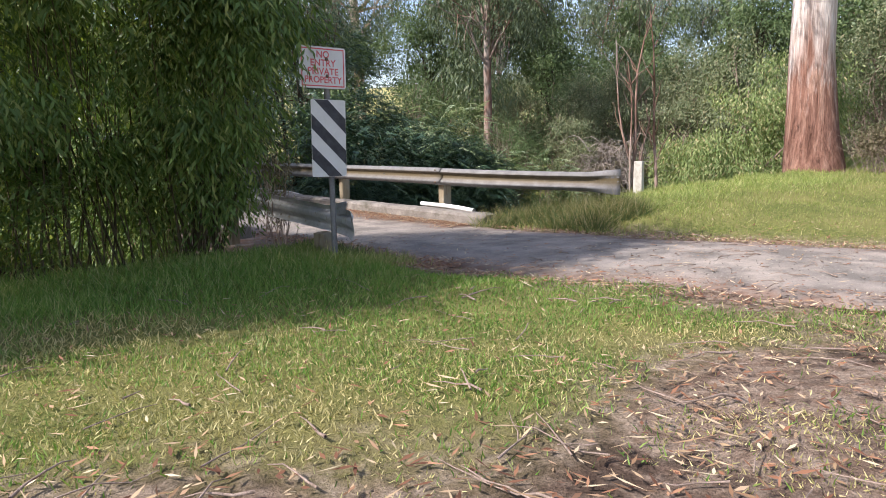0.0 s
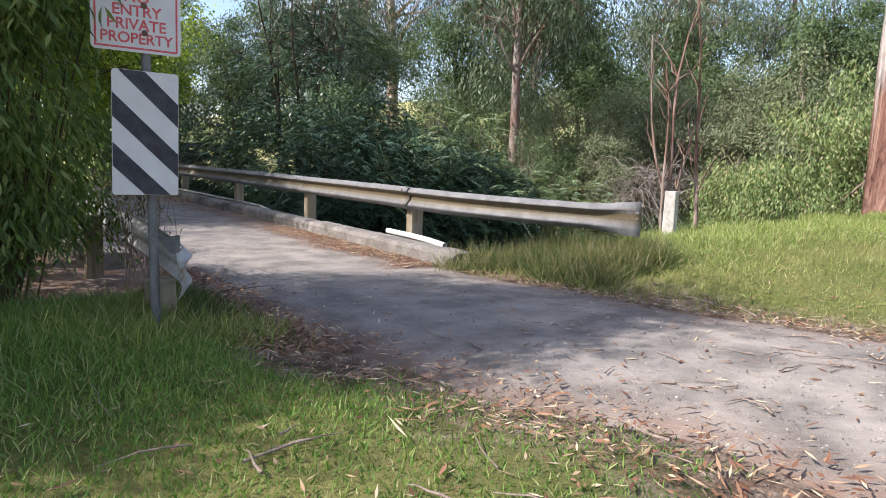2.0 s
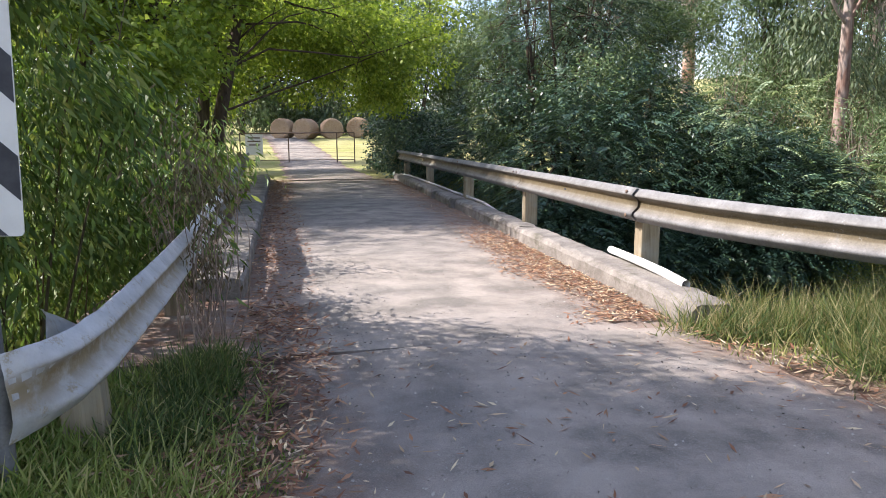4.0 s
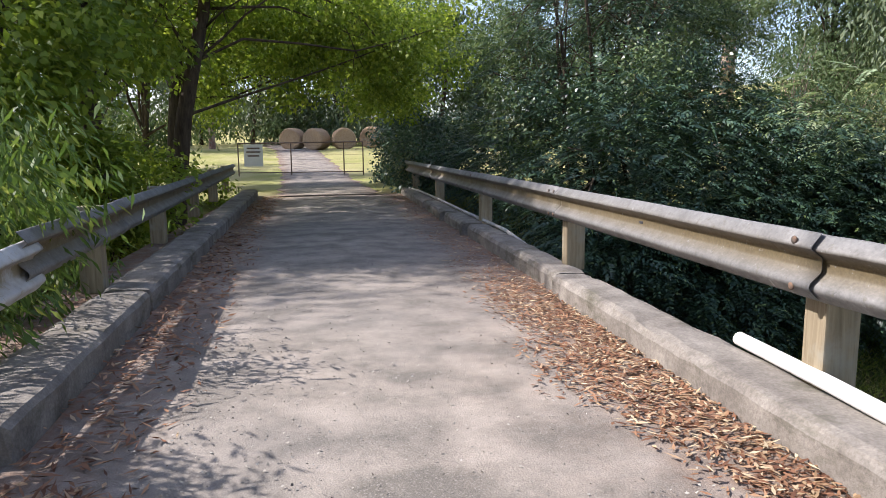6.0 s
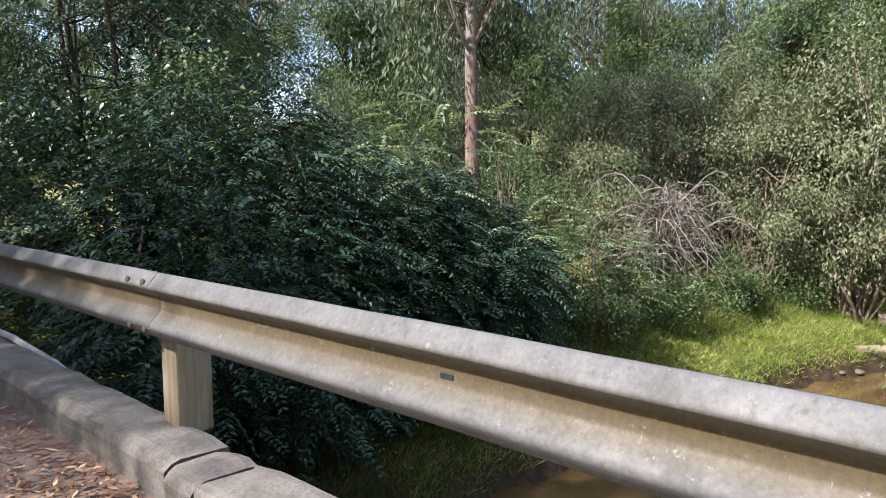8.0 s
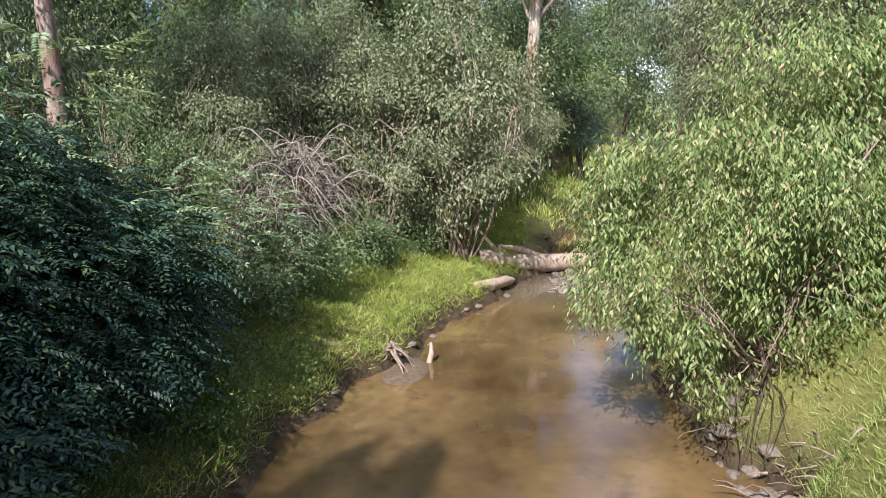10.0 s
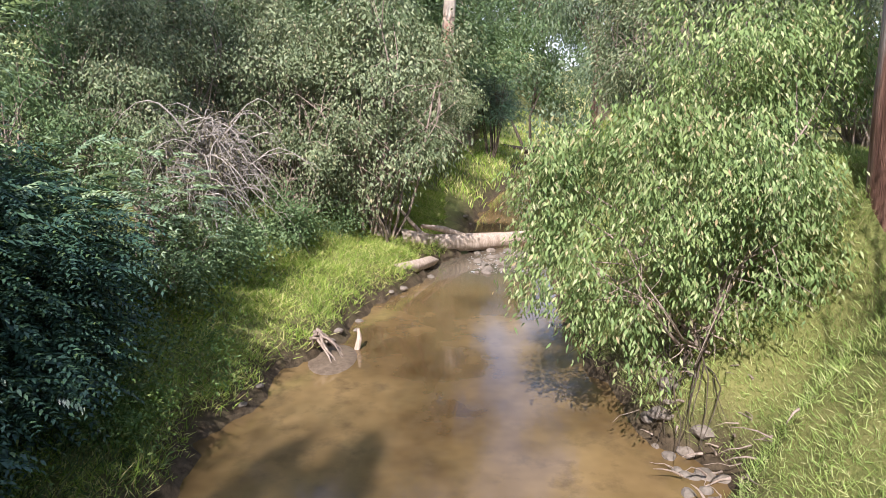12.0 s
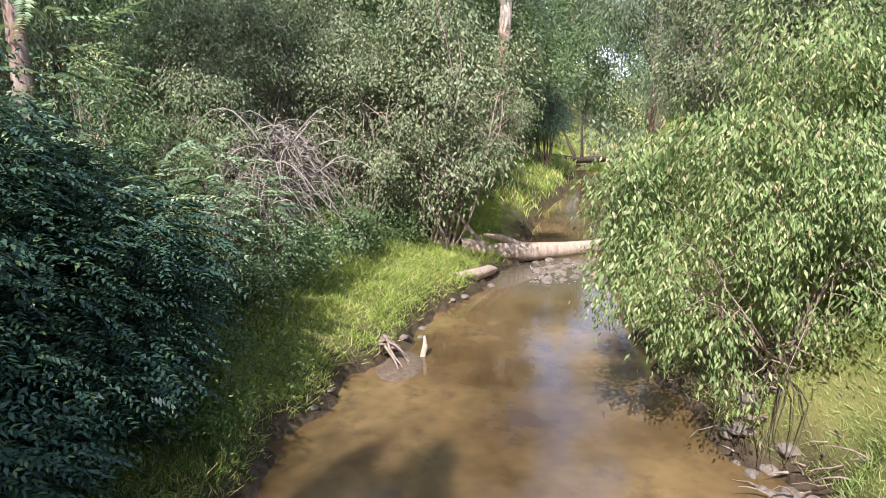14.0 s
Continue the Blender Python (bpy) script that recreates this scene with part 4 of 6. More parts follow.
# unseen upper crowns, added to cast shade on lawn and lane
high_shade = [(-4.2, 8.2, 6.0, 1.7, 0.9, 1.3, 2), (-2.2, 8.2, 6.0, 1.7, 0.9, 1.3, 2), (-5.0, 8.2, 4.6, 1.8, 0.9, 1.4, 2), (-2.8, 8.1, 4.6, 1.8, 0.9, 1.3, 2), (-0.8, 8.2, 5.2, 1.4, 0.9, 1.0, 1.2), (1.0, 8.9, 6.3, 1.5, 0.8, 1.2, 2), (2.3, 8.7, 5.1, 1.1, 0.8, 1.0, 1.6), (-0.6, 9.0, 7.3, 1.5, 0.8, 1.1, 1.6)]
rng = np.random.default_rng(11)
stems = []
for i in range(170):
    e = th[rng.integers(len(th))]
    x, y = e[0] + rng.normal(0, e[3] * 0.45), e[1] + rng.normal(0, e[4] * 0.45)
    x = min(x, 3.6)
    y = max(y, 9.3)
    z = float(height(x, y)) - 0.1
    hgt = rng.uniform(2.5, 4.8)
    top = (x + rng.normal(0, 0.5), y + rng.normal(0, 0.5), z + hgt)
    stems.append((limb((x, y, z), top, 0.0, 6, 0.12, rng), np.linspace(rng.uniform(0.008, 0.017), 0.004, 6)))
thicket = thing("thicket", pose(2, 10, 0), "dense dark-green thicket with slender drooping leaves and cane stems", "bush")
inv = Matrix.Translation((-2, -10, 0))
stuffed("canework", tubes("canework", stems, M["bamboo"], 5), thicket, "thin upright brown canes", m=inv)
part("crown", crown("crown", th, 4600, 24, 0.15, 0.125, 0.027, M["leaf_willow"], 12, 0.6, 0.5, 1.0, 2.2), thicket, m=inv)
# leaves of the unseen shade-casting crowns
part("crown", crown("crown", high_shade, 1450, 24, 0.24, 0.16, 0.04, M["leaf_willow"], 14, 0.5, 0.4, 1.0), thicket, m=inv)
tb = [(2.4, 9.2, 0.6, 1.4, 0.7, 0.6, 2), (0.2, 9.6, 0.6, 1.4, 0.8, 0.7, 2)]
part("crown", crown("crown", tb, 260, 24, 0.14, 0.09, 0.02, M["leaf_willow"], 13, 0.4, 0.2, 0.8), thicket, "low ragged leaves at the foot", m=inv)

# broadleaf trees leaning over the far end of the bridge
def over_tree(base, lean, ells, seed, n):
    b = np.array(base, float)
    top = b + np.array(lean)
    tr = limb(b, top, 0.0, 8, 0.25, np.random.default_rng(seed))
    L = [(e[0] - base[0], e[1] - base[1], e[2] - base[2], *e[3:]) for e in ells]
    t = thing("broadleaf_tree", pose(*base), "leafy bright-green tree with dark leaning trunks overhanging the lane", "tree", "lane-side trees")
    part("trunk", tubes("trunk", [(tr - b, np.linspace(0.21, 0.08, 8))], M["bark_dark"], 12), t)
    stuffed("branchwork", tubes("branchwork", reach_limbs([p - b for p in tr[3:]], L, 0.034, 14, seed + 1), M["bark_dark"], 6), t)
    part("crown", crown("crown", L, n, 24, 0.24, 0.13, 0.085, M["leaf_bright"], seed + 2, 0.3, 0.35, 0.55), t)


over_tree((3.15, 22.6, -1.2), (0.8, 0.6, 7.0), [(3.6, 23.5, 5.2, 2.6, 3.0, 1.9, 3), (5.6, 25.5, 4.9, 2.3, 2.8, 1.5, 3), (6.8, 26.5, 4.3, 2.2, 2.4, 1.7, 3), (8.6, 28.0, 4.2, 1.9, 2.4, 1.6, 2), (2.4, 21.0, 4.6, 1.6, 2, 2.2, 2), (4.6, 21.5, 6.2, 2.4, 2.2, 1.4, 2), (5.6, 26.0, 3.7, 1.8, 2.0, 0.9, 2), (8.0, 27.2, 3.2, 1.5, 1.8, 1.1, 2), (3.4, 24.0, 3.4, 1.2, 2.0, 1.0, 1.5)], 50, 1500)
over_tree((1.9, 19.6, -2.0), (-0.5, 0.8, 8.0), [(1.8, 20, 5.4, 2.4, 2.6, 2.2, 3), (3.6, 18.6, 5.6, 1.6, 2.0, 1.2, 2), (1.2, 18.0, 3.2, 1.8, 1.8, 1.9, 2), (2.4, 17.0, 2.6, 1.2, 1.4, 1.2, 2)], 60, 620)
over_tree((2.5, 25.6, -0.6), (0.6, 1.5, 7.0), [(3.0, 27.5, 4.8, 2.4, 2.8, 2.2, 3), (5.4, 30.5, 5.0, 2.6, 2.6, 1.6, 3), (2.6, 31, 3.6, 1.6, 2.5, 2.4, 2), (7.6, 31, 4.6, 2.2, 2.6, 1.7, 2), (7.4, 31, 3.0, 1.6, 1.6, 0.8, 1.2)], 70, 1000)
over_tree((3.2, 20.4, -1.8), (-0.5, 0.4, 7.4), [(2.8, 19.6, 3.6, 1.3, 1.5, 1.3, 2), (3.0, 21.8, 4.0, 1.4, 1.5, 1.4, 2), (2.4, 20.4, 6.2, 1.8, 1.8, 1.5, 2)], 84, 420)
# low leafy scrub behind the left rail
scrub = thing("bush", pose(2.4, 18.5, -1.4), "sunlit yellow-green scrub crowding the guard rail", "bush")
sc = [(0.2, -2.5, 1.8, 1.2, 1.6, 1.3, 2), (0.3, 0.4, 1.9, 1.1, 1.6, 1.4, 2), (0.1, 3.4, 2.0, 1.1, 1.8, 1.3, 2), (0.4, 7.6, 1.7, 0.8, 1.4, 1.0, 1), (-1.4, 0, 2.0, 1.6, 3, 1.6, 2)]
part("crown", crown("crown", sc, 1000, 24, 0.19, 0.12, 0.075, M["leaf_bright"], 91, 0.3, 0.4, 0.7), scrub)
stuffed("canework", tubes("canework", reach_limbs([(0.2, -2, 0), (0.3, 0, 0), (0, 3, 0)], sc, 0.03, 14, 92), M["bark_dark"], 5), scrub)

# great dark bush hanging over the creek beside the rail
# lobes beyond x 17 and the lowest two: dark leaves painting shade there
db = [(11.6, 20.5, 0.2, 2.0, 2.4, 2.4, 3), (13.6, 20.6, 0.0, 2.4, 2.2, 2.6, 3), (15.3, 20.4, -0.5, 2.0, 2.0, 2.0, 3), (11.2, 24.0, 0.6, 2.0, 2.4, 2.0, 2.5), (12.6, 19.5, -0.7, 2.3, 1.4, 1.2, 2), (14.8, 19.4, -0.7, 1.8, 1.1, 1.0, 2), (16.2, 18.8, -0.3, 1.2, 1.0, 0.9, 1.6), (14.0, 22.8, 1.4, 2.2, 2.0, 1.6, 2), (10.6, 26.8, 0.4, 1.6, 2.2, 1.5, 2), (10.6, 18.9, -0.7, 1.2, 1.2, 1.4, 1.5), (17.2, 21.5, -0.2, 1.6, 1.3, 1.5, 2), (18.6, 22.6, 0.0, 1.3, 1.2, 1.4, 1.5), (12.8, 18.7, -1.4, 2.2, 0.9, 0.7, 2), (15.2, 18.6, -1.2, 1.6, 0.8, 0.7, 1.5), (17.5, 20.5, 0.1, 1.3, 1.0, 1.2, 1.8)]
rel = [(e[0] - 13, e[1] - 21, e[2] + 1.2, *e[3:]) for e in db]
dark = thing("dark_bush", pose(13, 21, -1.2), "huge dark-green bush of feathery compound leaves over the creek", "bush")
stuffed("branchwork", tubes("branchwork", reach_limbs([(-1, 2, 0), (0.5, 2.2, 0), (1.6, 1.8, 0), (0, 2, 1.0), (-2, 3.5, 0.6)], rel, 0.055, 26, 101), M["bark_dark"], 6), dark)
part("crown", sprays("crown", rel, 14000, M["leaf_dark"], 102, 0.5, 8, 0.11, 0.45), dark)
# outer sprays coloured paler than the bush, as if the sun caught them
part("crown", sprays("crown", [(3.9, -2.5, 1.5, 0.8, 0.5, 0.6, 2), (3.2, -2.2, 0.7, 0.9, 0.5, 0.6, 1), (2.6, -1.6, 3.0, 1.3, 0.6, 0.8, 2)], 130, M["leaf_sunlit"], 103, 0.75, 11, 0.11, 0.8, 0.05), dark, "outer-edge sprays with sunlight put into their pale colour")
du = [(-0.6, 0.8, 3.2, 2.0, 1.4, 1.1, 3), (1.6, 0.6, 2.7, 1.7, 1.3, 1.0, 2.5), (-2.1, 2.0, 3.1, 1.3, 1.6, 1.0, 2), (3.2, -0.4, 2.0, 1.2, 0.9, 0.8, 1.5), (0.4, 1.6, 4.4, 1.6, 1.2, 0.9, 1.6)]
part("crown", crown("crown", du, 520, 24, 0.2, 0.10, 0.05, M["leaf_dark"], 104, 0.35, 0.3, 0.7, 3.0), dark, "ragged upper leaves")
# lighter material on the same lobes paints sunlight onto the bush top
part("crown", crown("crown", du, 210, 18, 0.22, 0.10, 0.05, M["leaf_wattle"], 105, 0.35, 0.6, 0.7, 3.0), dark, "upper leaves in lighter green for painted sunlight")
# taller open multi-stem tree in it
dt = [(11.6, 23.2, 4.0, 1.8, 1.6, 1.3, 2), (13.2, 23.6, 4.6, 1.7, 1.6, 1.3, 2), (12.2, 23.6, 6.0, 1.5, 1.5, 1.3, 1.2), (14.6, 24.4, 3.8, 1.6, 1.4, 1.2, 1.5), (10.6, 24.6, 3.3, 1.2, 1.4, 1.0, 1)]
rel = [(e[0] - 12.2, e[1] - 23.2, e[2] + 0.3, *e[3:]) for e in dt]
rng = np.random.default_rng(7)
st = []
for i in range(6):
    a = i * 1.05
    st.append((limb((0.15 * math.cos(a), 0.15 * math.sin(a), -0.4), (1.5 * math.cos(a), 1.0 * math.sin(a), 6.2 + 0.5 * math.sin(3 * a)), 0.03, 9, 0.25, rng), np.linspace(0.075, 0.018, 9)))
mt = thing("dark_tree", pose(12.2, 23.2, -0.3), "dark many-stemmed tree with thin open foliage against the sky", "tree")
for s in st:
    part("trunk", tubes("trunk", [s], M["bark_dark"], 8), mt)
stuffed("branchwork", tubes("branchwork", reach_limbs([s[0][k] for s in st for k in (4, 5, 6, 7)], rel, 0.022, 40, 111), M["bark_dark"], 5), mt)
part("crown", sprays("crown", rel, 1500, M["leaf_dark"], 112, 0.45, 7, 0.10, 0.3), mt)

# leafy hedge clump at the far end of the right rail
hb = [(8.9, 29.6, 0.8, 1.0, 1.6, 1.1, 2), (9.6, 28.0, 0.4, 0.9, 1.2, 1.0, 1), (9.8, 31.5, 1.4, 1.4, 2.0, 1.4, 2), (9.2, 34.5, 1.3, 1.3, 2.0, 1.6, 2), (8.4, 32.6, 0.8, 0.9, 1.8, 1.0, 1.6)]
rel = [(e[0] - 9.2, e[1] - 30, e[2], *e[3:]) for e in hb]
hedge = thing("bush", pose(9.2, 30, 0), "mixed dark and bright leafy bush swallowing the rail end", "bush")
part("crown", crown("crown", rel, 1100, 24, 0.2, 0.12, 0.07, M["leaf_dark"], 121, 0.3, 0.4, 0.8), hedge)
# paler leaf material at the near end stands in for sun on it
part("crown", crown("crown", [(-0.5, -1.6, 0.5, 0.5, 0.7, 0.5, 1)], 40, 24, 0.15, 0.09, 0.05, M["leaf_grey"], 122, 0.2, 0.3, 0.8), hedge, "end leaves with sunlight put into a paler colour")
stuffed("canework", tubes("canework", reach_limbs([(0, 0, 0), (0.4, 1.5, 0), (0, 4, 0)], rel, 0.025, 14, 123), M["bark_dark"], 5), hedge)

# light-green drooping shrub on the south bank
ws = [(17.6, 10.9, 0.1, 1.7, 1.3, 1.5, 3), (17.0, 11.7, -0.8, 1.2, 0.9, 0.9, 2), (18.6, 10.3, 1.0, 1.6, 1.3, 1.4, 3), (17.3, 10.2, 1.2, 1.3, 1.0, 1.2, 2.4), (18.2, 11.9, -0.5, 1.2, 0.9, 1.0, 2), (19.6, 10.8, 0.2, 1.4, 1.2, 1.6, 2), (17.9, 10.2, 2.1, 1.3, 1.1, 0.9, 1.8), (18.9, 9.9, 2.6, 1.3, 1.1, 0.9, 1.6), (17.1, 9.8, -0.1, 1.1, 0.9, 1.0, 1.6), (18.4, 9.3, 0.9, 1.2, 0.9, 1.1, 2), (18.2, 8.9, 1.9, 1.1, 0.9, 0.9, 1.4), (18.0, 9.2, -0.2, 1.1, 0.8, 0.8, 1.4), (18.0, 12.3, 0.5, 0.7, 0.6, 0.7, 0.6), (17.4, 8.6, 2.7, 0.8, 0.7, 0.6, 0.7), (17.2, 12.45, -0.9, 0.8, 0.5, 0.6, 1.2), (17.6, 12.5, 0.1, 0.9, 0.5, 0.8, 1.4), (16.9, 11.3, 0.6, 0.8, 0.9, 1.0, 1.6), (16.8, 10.3, 0.4, 0.7, 0.9, 1.0, 1.4), (16.8, 10.7, -0.8, 0.6, 0.7, 0.55, 1.4), (16.8, 9.7, -0.5, 0.6, 0.6, 0.7, 1.4), (17.0, 11.7, -1.2, 0.8, 0.6, 0.45, 1.2)]
rel = [(e[0] - 17.7, e[1] - 10.0, e[2] + 2.2, *e[3:]) for e in ws]
shrub = thing("shrub", pose(17.7, 10.0, -2.2), "light-green shrub with hanging broad leaves above the creek", "bush")
part("crown", crown("crown", rel, 3300, 15, 0.12, 0.10, 0.031, M["leaf_creek"], 131, 0.7, 0.5, 1.4, 2.3), shrub)
stuffed("branchwork", tubes("branchwork", reach_limbs([(0, 0, 0), (-0.3, 0.4, 0.1), (0.3, 0.2, 0.2), (0.1, 0.3, 0.8)], rel, 0.03, 26, 132, 0.05), M["bark_twig"], 6), shrub)
rng = np.random.default_rng(133)
rt = []
for i in range(44):
    a = (rng.uniform(-0.9, 0.3), rng.uniform(0.2, 0.9), rng.uniform(0.0, 0.7))
    b = (a[0] + rng.normal(-0.2, 0.45), a[1] + rng.uniform(0.0, 0.6), rng.uniform(-0.85, -0.3))
    rt.append((limb(a, b, 0.1, 6, 0.5, rng), np.linspace(rng.uniform(0.005, 0.018), 0.003, 6)))
stuffed("rootwork", tubes("rootwork", rt, M["bark_dark"], 6), shrub, "tangle of bare grey roots and flood debris")

# bare reddish saplings behind the guide post
rng = np.random.default_rng(140)
sb = np.array([12.5, 9.75, -0.3])
stalks = []
for i in range(5):
    a = np.array([rng.normal(0, 0.09), rng.normal(0, 0.09), -0.6])
    b = a + np.array([rng.normal(0.1, 0.16), rng.normal(0, 0.14), rng.uniform(2.6, 5.2)])
    p = limb(a, b, 0, 9, 0.3, rng)
    stalks.append((p, np.linspace(rng.uniform(0.03, 0.055), 0.010, 9)))
    for _ in range(9):
        k0 = rng.integers(3, 8)
        b2 = p[k0] + np.array([rng.normal(0, 0.22), rng.normal(0, 0.22), rng.uniform(0.2, 0.7)])
        stalks.append((limb(p[k0], b2, 0.05, 5, 0.3, rng), np.linspace(0.014, 0.004, 5)))
sap = thing("sapling_clump", pose(*sb), "clump of bare pinkish-brown saplings with few leaves", "tree")
stuffed("canework", tubes("canework", stalks, M["bark_gum"], 6), sap)
part("crown", crown("crown", [(0.1, 0, 4.6, 0.8, 0.8, 1.6, 1)], 70, 9, 0.2, 0.09, 0.025, M["leaf_gum"], 141, 0.8, 0.2, 1.0), sap, "sparse hanging leaves")


# gum trees: a few built, the rest copies
def gum(base, hgt, r, ells, seed, clumps, pale=False, lean=(0.3, 0.2), name="gum_tree", label="tall gum tree with peeling reddish bark and hanging grey-green leaves"):
    rng = np.random.default_rng(seed)
    bk = M["bark_great"] if name == "great_gum_tree" else M["bark_pale"] if pale else M["bark_gum"]
    tr = limb((0, 0, -0.6), (lean[0], lean[1], hgt), 0, 12, 0.12, rng)
    t = thing(name, pose(*base), label, "tree", "gum trees")
    rad = np.linspace(1, 0.22, 12) * r
    rad[0] *= 1.35
    rad[1] *= 1.1
    part("trunk", tubes("trunk", [(tr, rad)], bk, 16), t)
    stuffed("branchwork", tubes("branchwork", reach_limbs([tr[k] for k in range(4, 12)], ells, r * 0.28, 22, seed + 1, 0.1), bk, 6), t)
    part("crown", crown("crown", ells, clumps * 3 // 2, 24, 0.36, 0.22, 0.055, M["leaf_gum"], seed + 2, 0.8, 0.35, 1.2), t)
    return t


g1 = gum((19.6, 22.2, -0.4), 14, 0.2, [(0.5, 0.5, 9.5, 2.6, 2.6, 2.2, 2), (-1.4, 1.0, 7.6, 1.8, 1.8, 1.5, 1), (1.8, -0.8, 7.2, 1.8, 1.6, 1.5, 1), (0.4, 0.2, 12.5, 2.4, 2.4, 2.0, 2), (0.6, 1.4, 4.6, 1.3, 1.3, 1.3, 0.6)], 200, 420)
g2 = gum((45, 13.9, -0.6), 19, 0.42, [(0.5, 0.5, 12.5, 3.2, 3.0, 2.6, 2), (-1.8, 1.0, 10, 2.2, 2.0, 1.6, 1), (2.2, -0.8, 9.4, 2.2, 2.0, 1.8, 1), (0.4, 0.2, 15.5, 2.6, 2.4, 2.2, 2), (1.6, 1.4, 6.6, 1.6, 1.6, 1.2, 0.5)], 210, 480, True)
g3 = gum((16.5, 8.1, float(height(16.5, 8.1)) - 0.1), 18, 0.52, [(0.5, 0.5, 13, 4.2, 4.0, 3.0, 2), (-3.0, 1.0, 10, 2.6, 2.2, 1.8, 1), (3.2, -0.8, 9.4, 2.6, 2.4, 2.0, 1), (0.4, 0.2, 17, 3.0, 2.6, 2.4, 2)], 220, 520, name="great_gum_tree", label="massive gum trunk with pale and red-brown peeling bark")
# screen of gums, wattles and scrub behind
wat = thing("wattle_tree", pose(33, 24, 0.2), "bushy olive-green wattle tree of the creek woods", "tree", "creek woods")
we = [(0, 0, 3.0, 2.2, 2.2, 2.2, 2), (0.8, 0.5, 5.6, 2.0, 2.0, 1.8, 2), (-1.0, -0.4, 4.6, 1.8, 1.8, 1.8, 2), (0.2, 0.2, 7.4, 1.5, 1.5, 1.4, 1)]
part("trunk", tubes("trunk", [(limb((0, 0, -0.6), (0.3, 0.2, 6.5), 0, 9, 0.3), np.linspace(0.13, 0.03, 9))], M["bark_dark"], 10), wat)
stuffed("branchwork", tubes("branchwork", reach_limbs([(0, 0, 1.5), (0.1, 0.1, 3), (0.2, 0.1, 4.5)], we, 0.05, 18, 231), M["bark_dark"], 5), wat)
part("crown", crown("crown", we, 900, 24, 0.25, 0.17, 0.055, M["leaf_wattle"], 232, 0.4, 0.4, 0.9), wat)
tea = thing("scrub_bush", pose(24, 21, -0.4), "grey-green tea-tree scrub with twiggy stems", "bush", "creek woods")
te = [(0, 0, 1.6, 1.5, 1.5, 1.5, 2), (0.8, 0.3, 2.8, 1.2, 1.2, 1.2, 1.5), (-0.9, -0.2, 2.2, 1.2, 1.2, 1.4, 1.5), (0.1, 0.2, 3.8, 0.9, 0.9, 0.9, 1)]
stuffed("branchwork", tubes("branchwork", reach_limbs([(0, 0, -0.4), (0.3, 0.1, -0.3), (-0.3, 0, 0)], te, 0.035, 34, 241, 0.03), M["bark_twig"], 5), tea)
part("crown", crown("crown", te, 760, 30, 0.17, 0.09, 0.035, M["leaf_grey"], 242, 0.5, 0.35, 0.9), tea)
olive = thing("scrub_bush", pose(22, 25, -0.2), "dull brown-green scrub with dead twigs in it", "bush", "creek woods")
stuffed("branchwork", tubes("branchwork", reach_limbs([(0, 0, -0.4), (0.3, 0.1, -0.3), (-0.3, 0, 0)], te, 0.035, 44, 251, 0.03), M["bark_twig"], 5), olive)
part("crown", crown("crown", te, 480, 24, 0.22, 0.105, 0.032, M["leaf_wattle"], 252, 0.5, 0.3, 0.9), olive)
part("crown", crown("crown", te, 140, 20, 0.22, 0.09, 0.022, M["leaf_brown"], 253, 0.7, 0.3, 0.9), olive, "withered brown leaves")

wat_far = thing("wattle_tree", pose(20, 72, float(height(20, 72))), "bushy olive-green wattle tree at the paddock edge", "tree", "creek woods")
part("trunk", tubes("trunk", [(limb((0, 0, -0.6), (0.3, 0.2, 6.5), 0, 9, 0.3), np.linspace(0.13, 0.03, 9))], M["bark_dark"], 8), wat_far)
part("crown", crown("crown", [(0, 0, 1.6, 2.2, 2.2, 1.8, 2)] + we, 420, 20, 0.36, 0.24, 0.09, M["leaf_wattle"], 262, 0.4, 0.3, 0.9), wat_far)


def put(src, x, y, a, s, dz=0.0):
    m = pose(x, y, float(height(x, y)) + dz, 0, 0, a)
    ob = copy_thing(src, m)
    ob.scale = (s, s, s * (0.94 + 0.12 * ((x * 7.3 + y * 3.1) % 1)))
    return ob


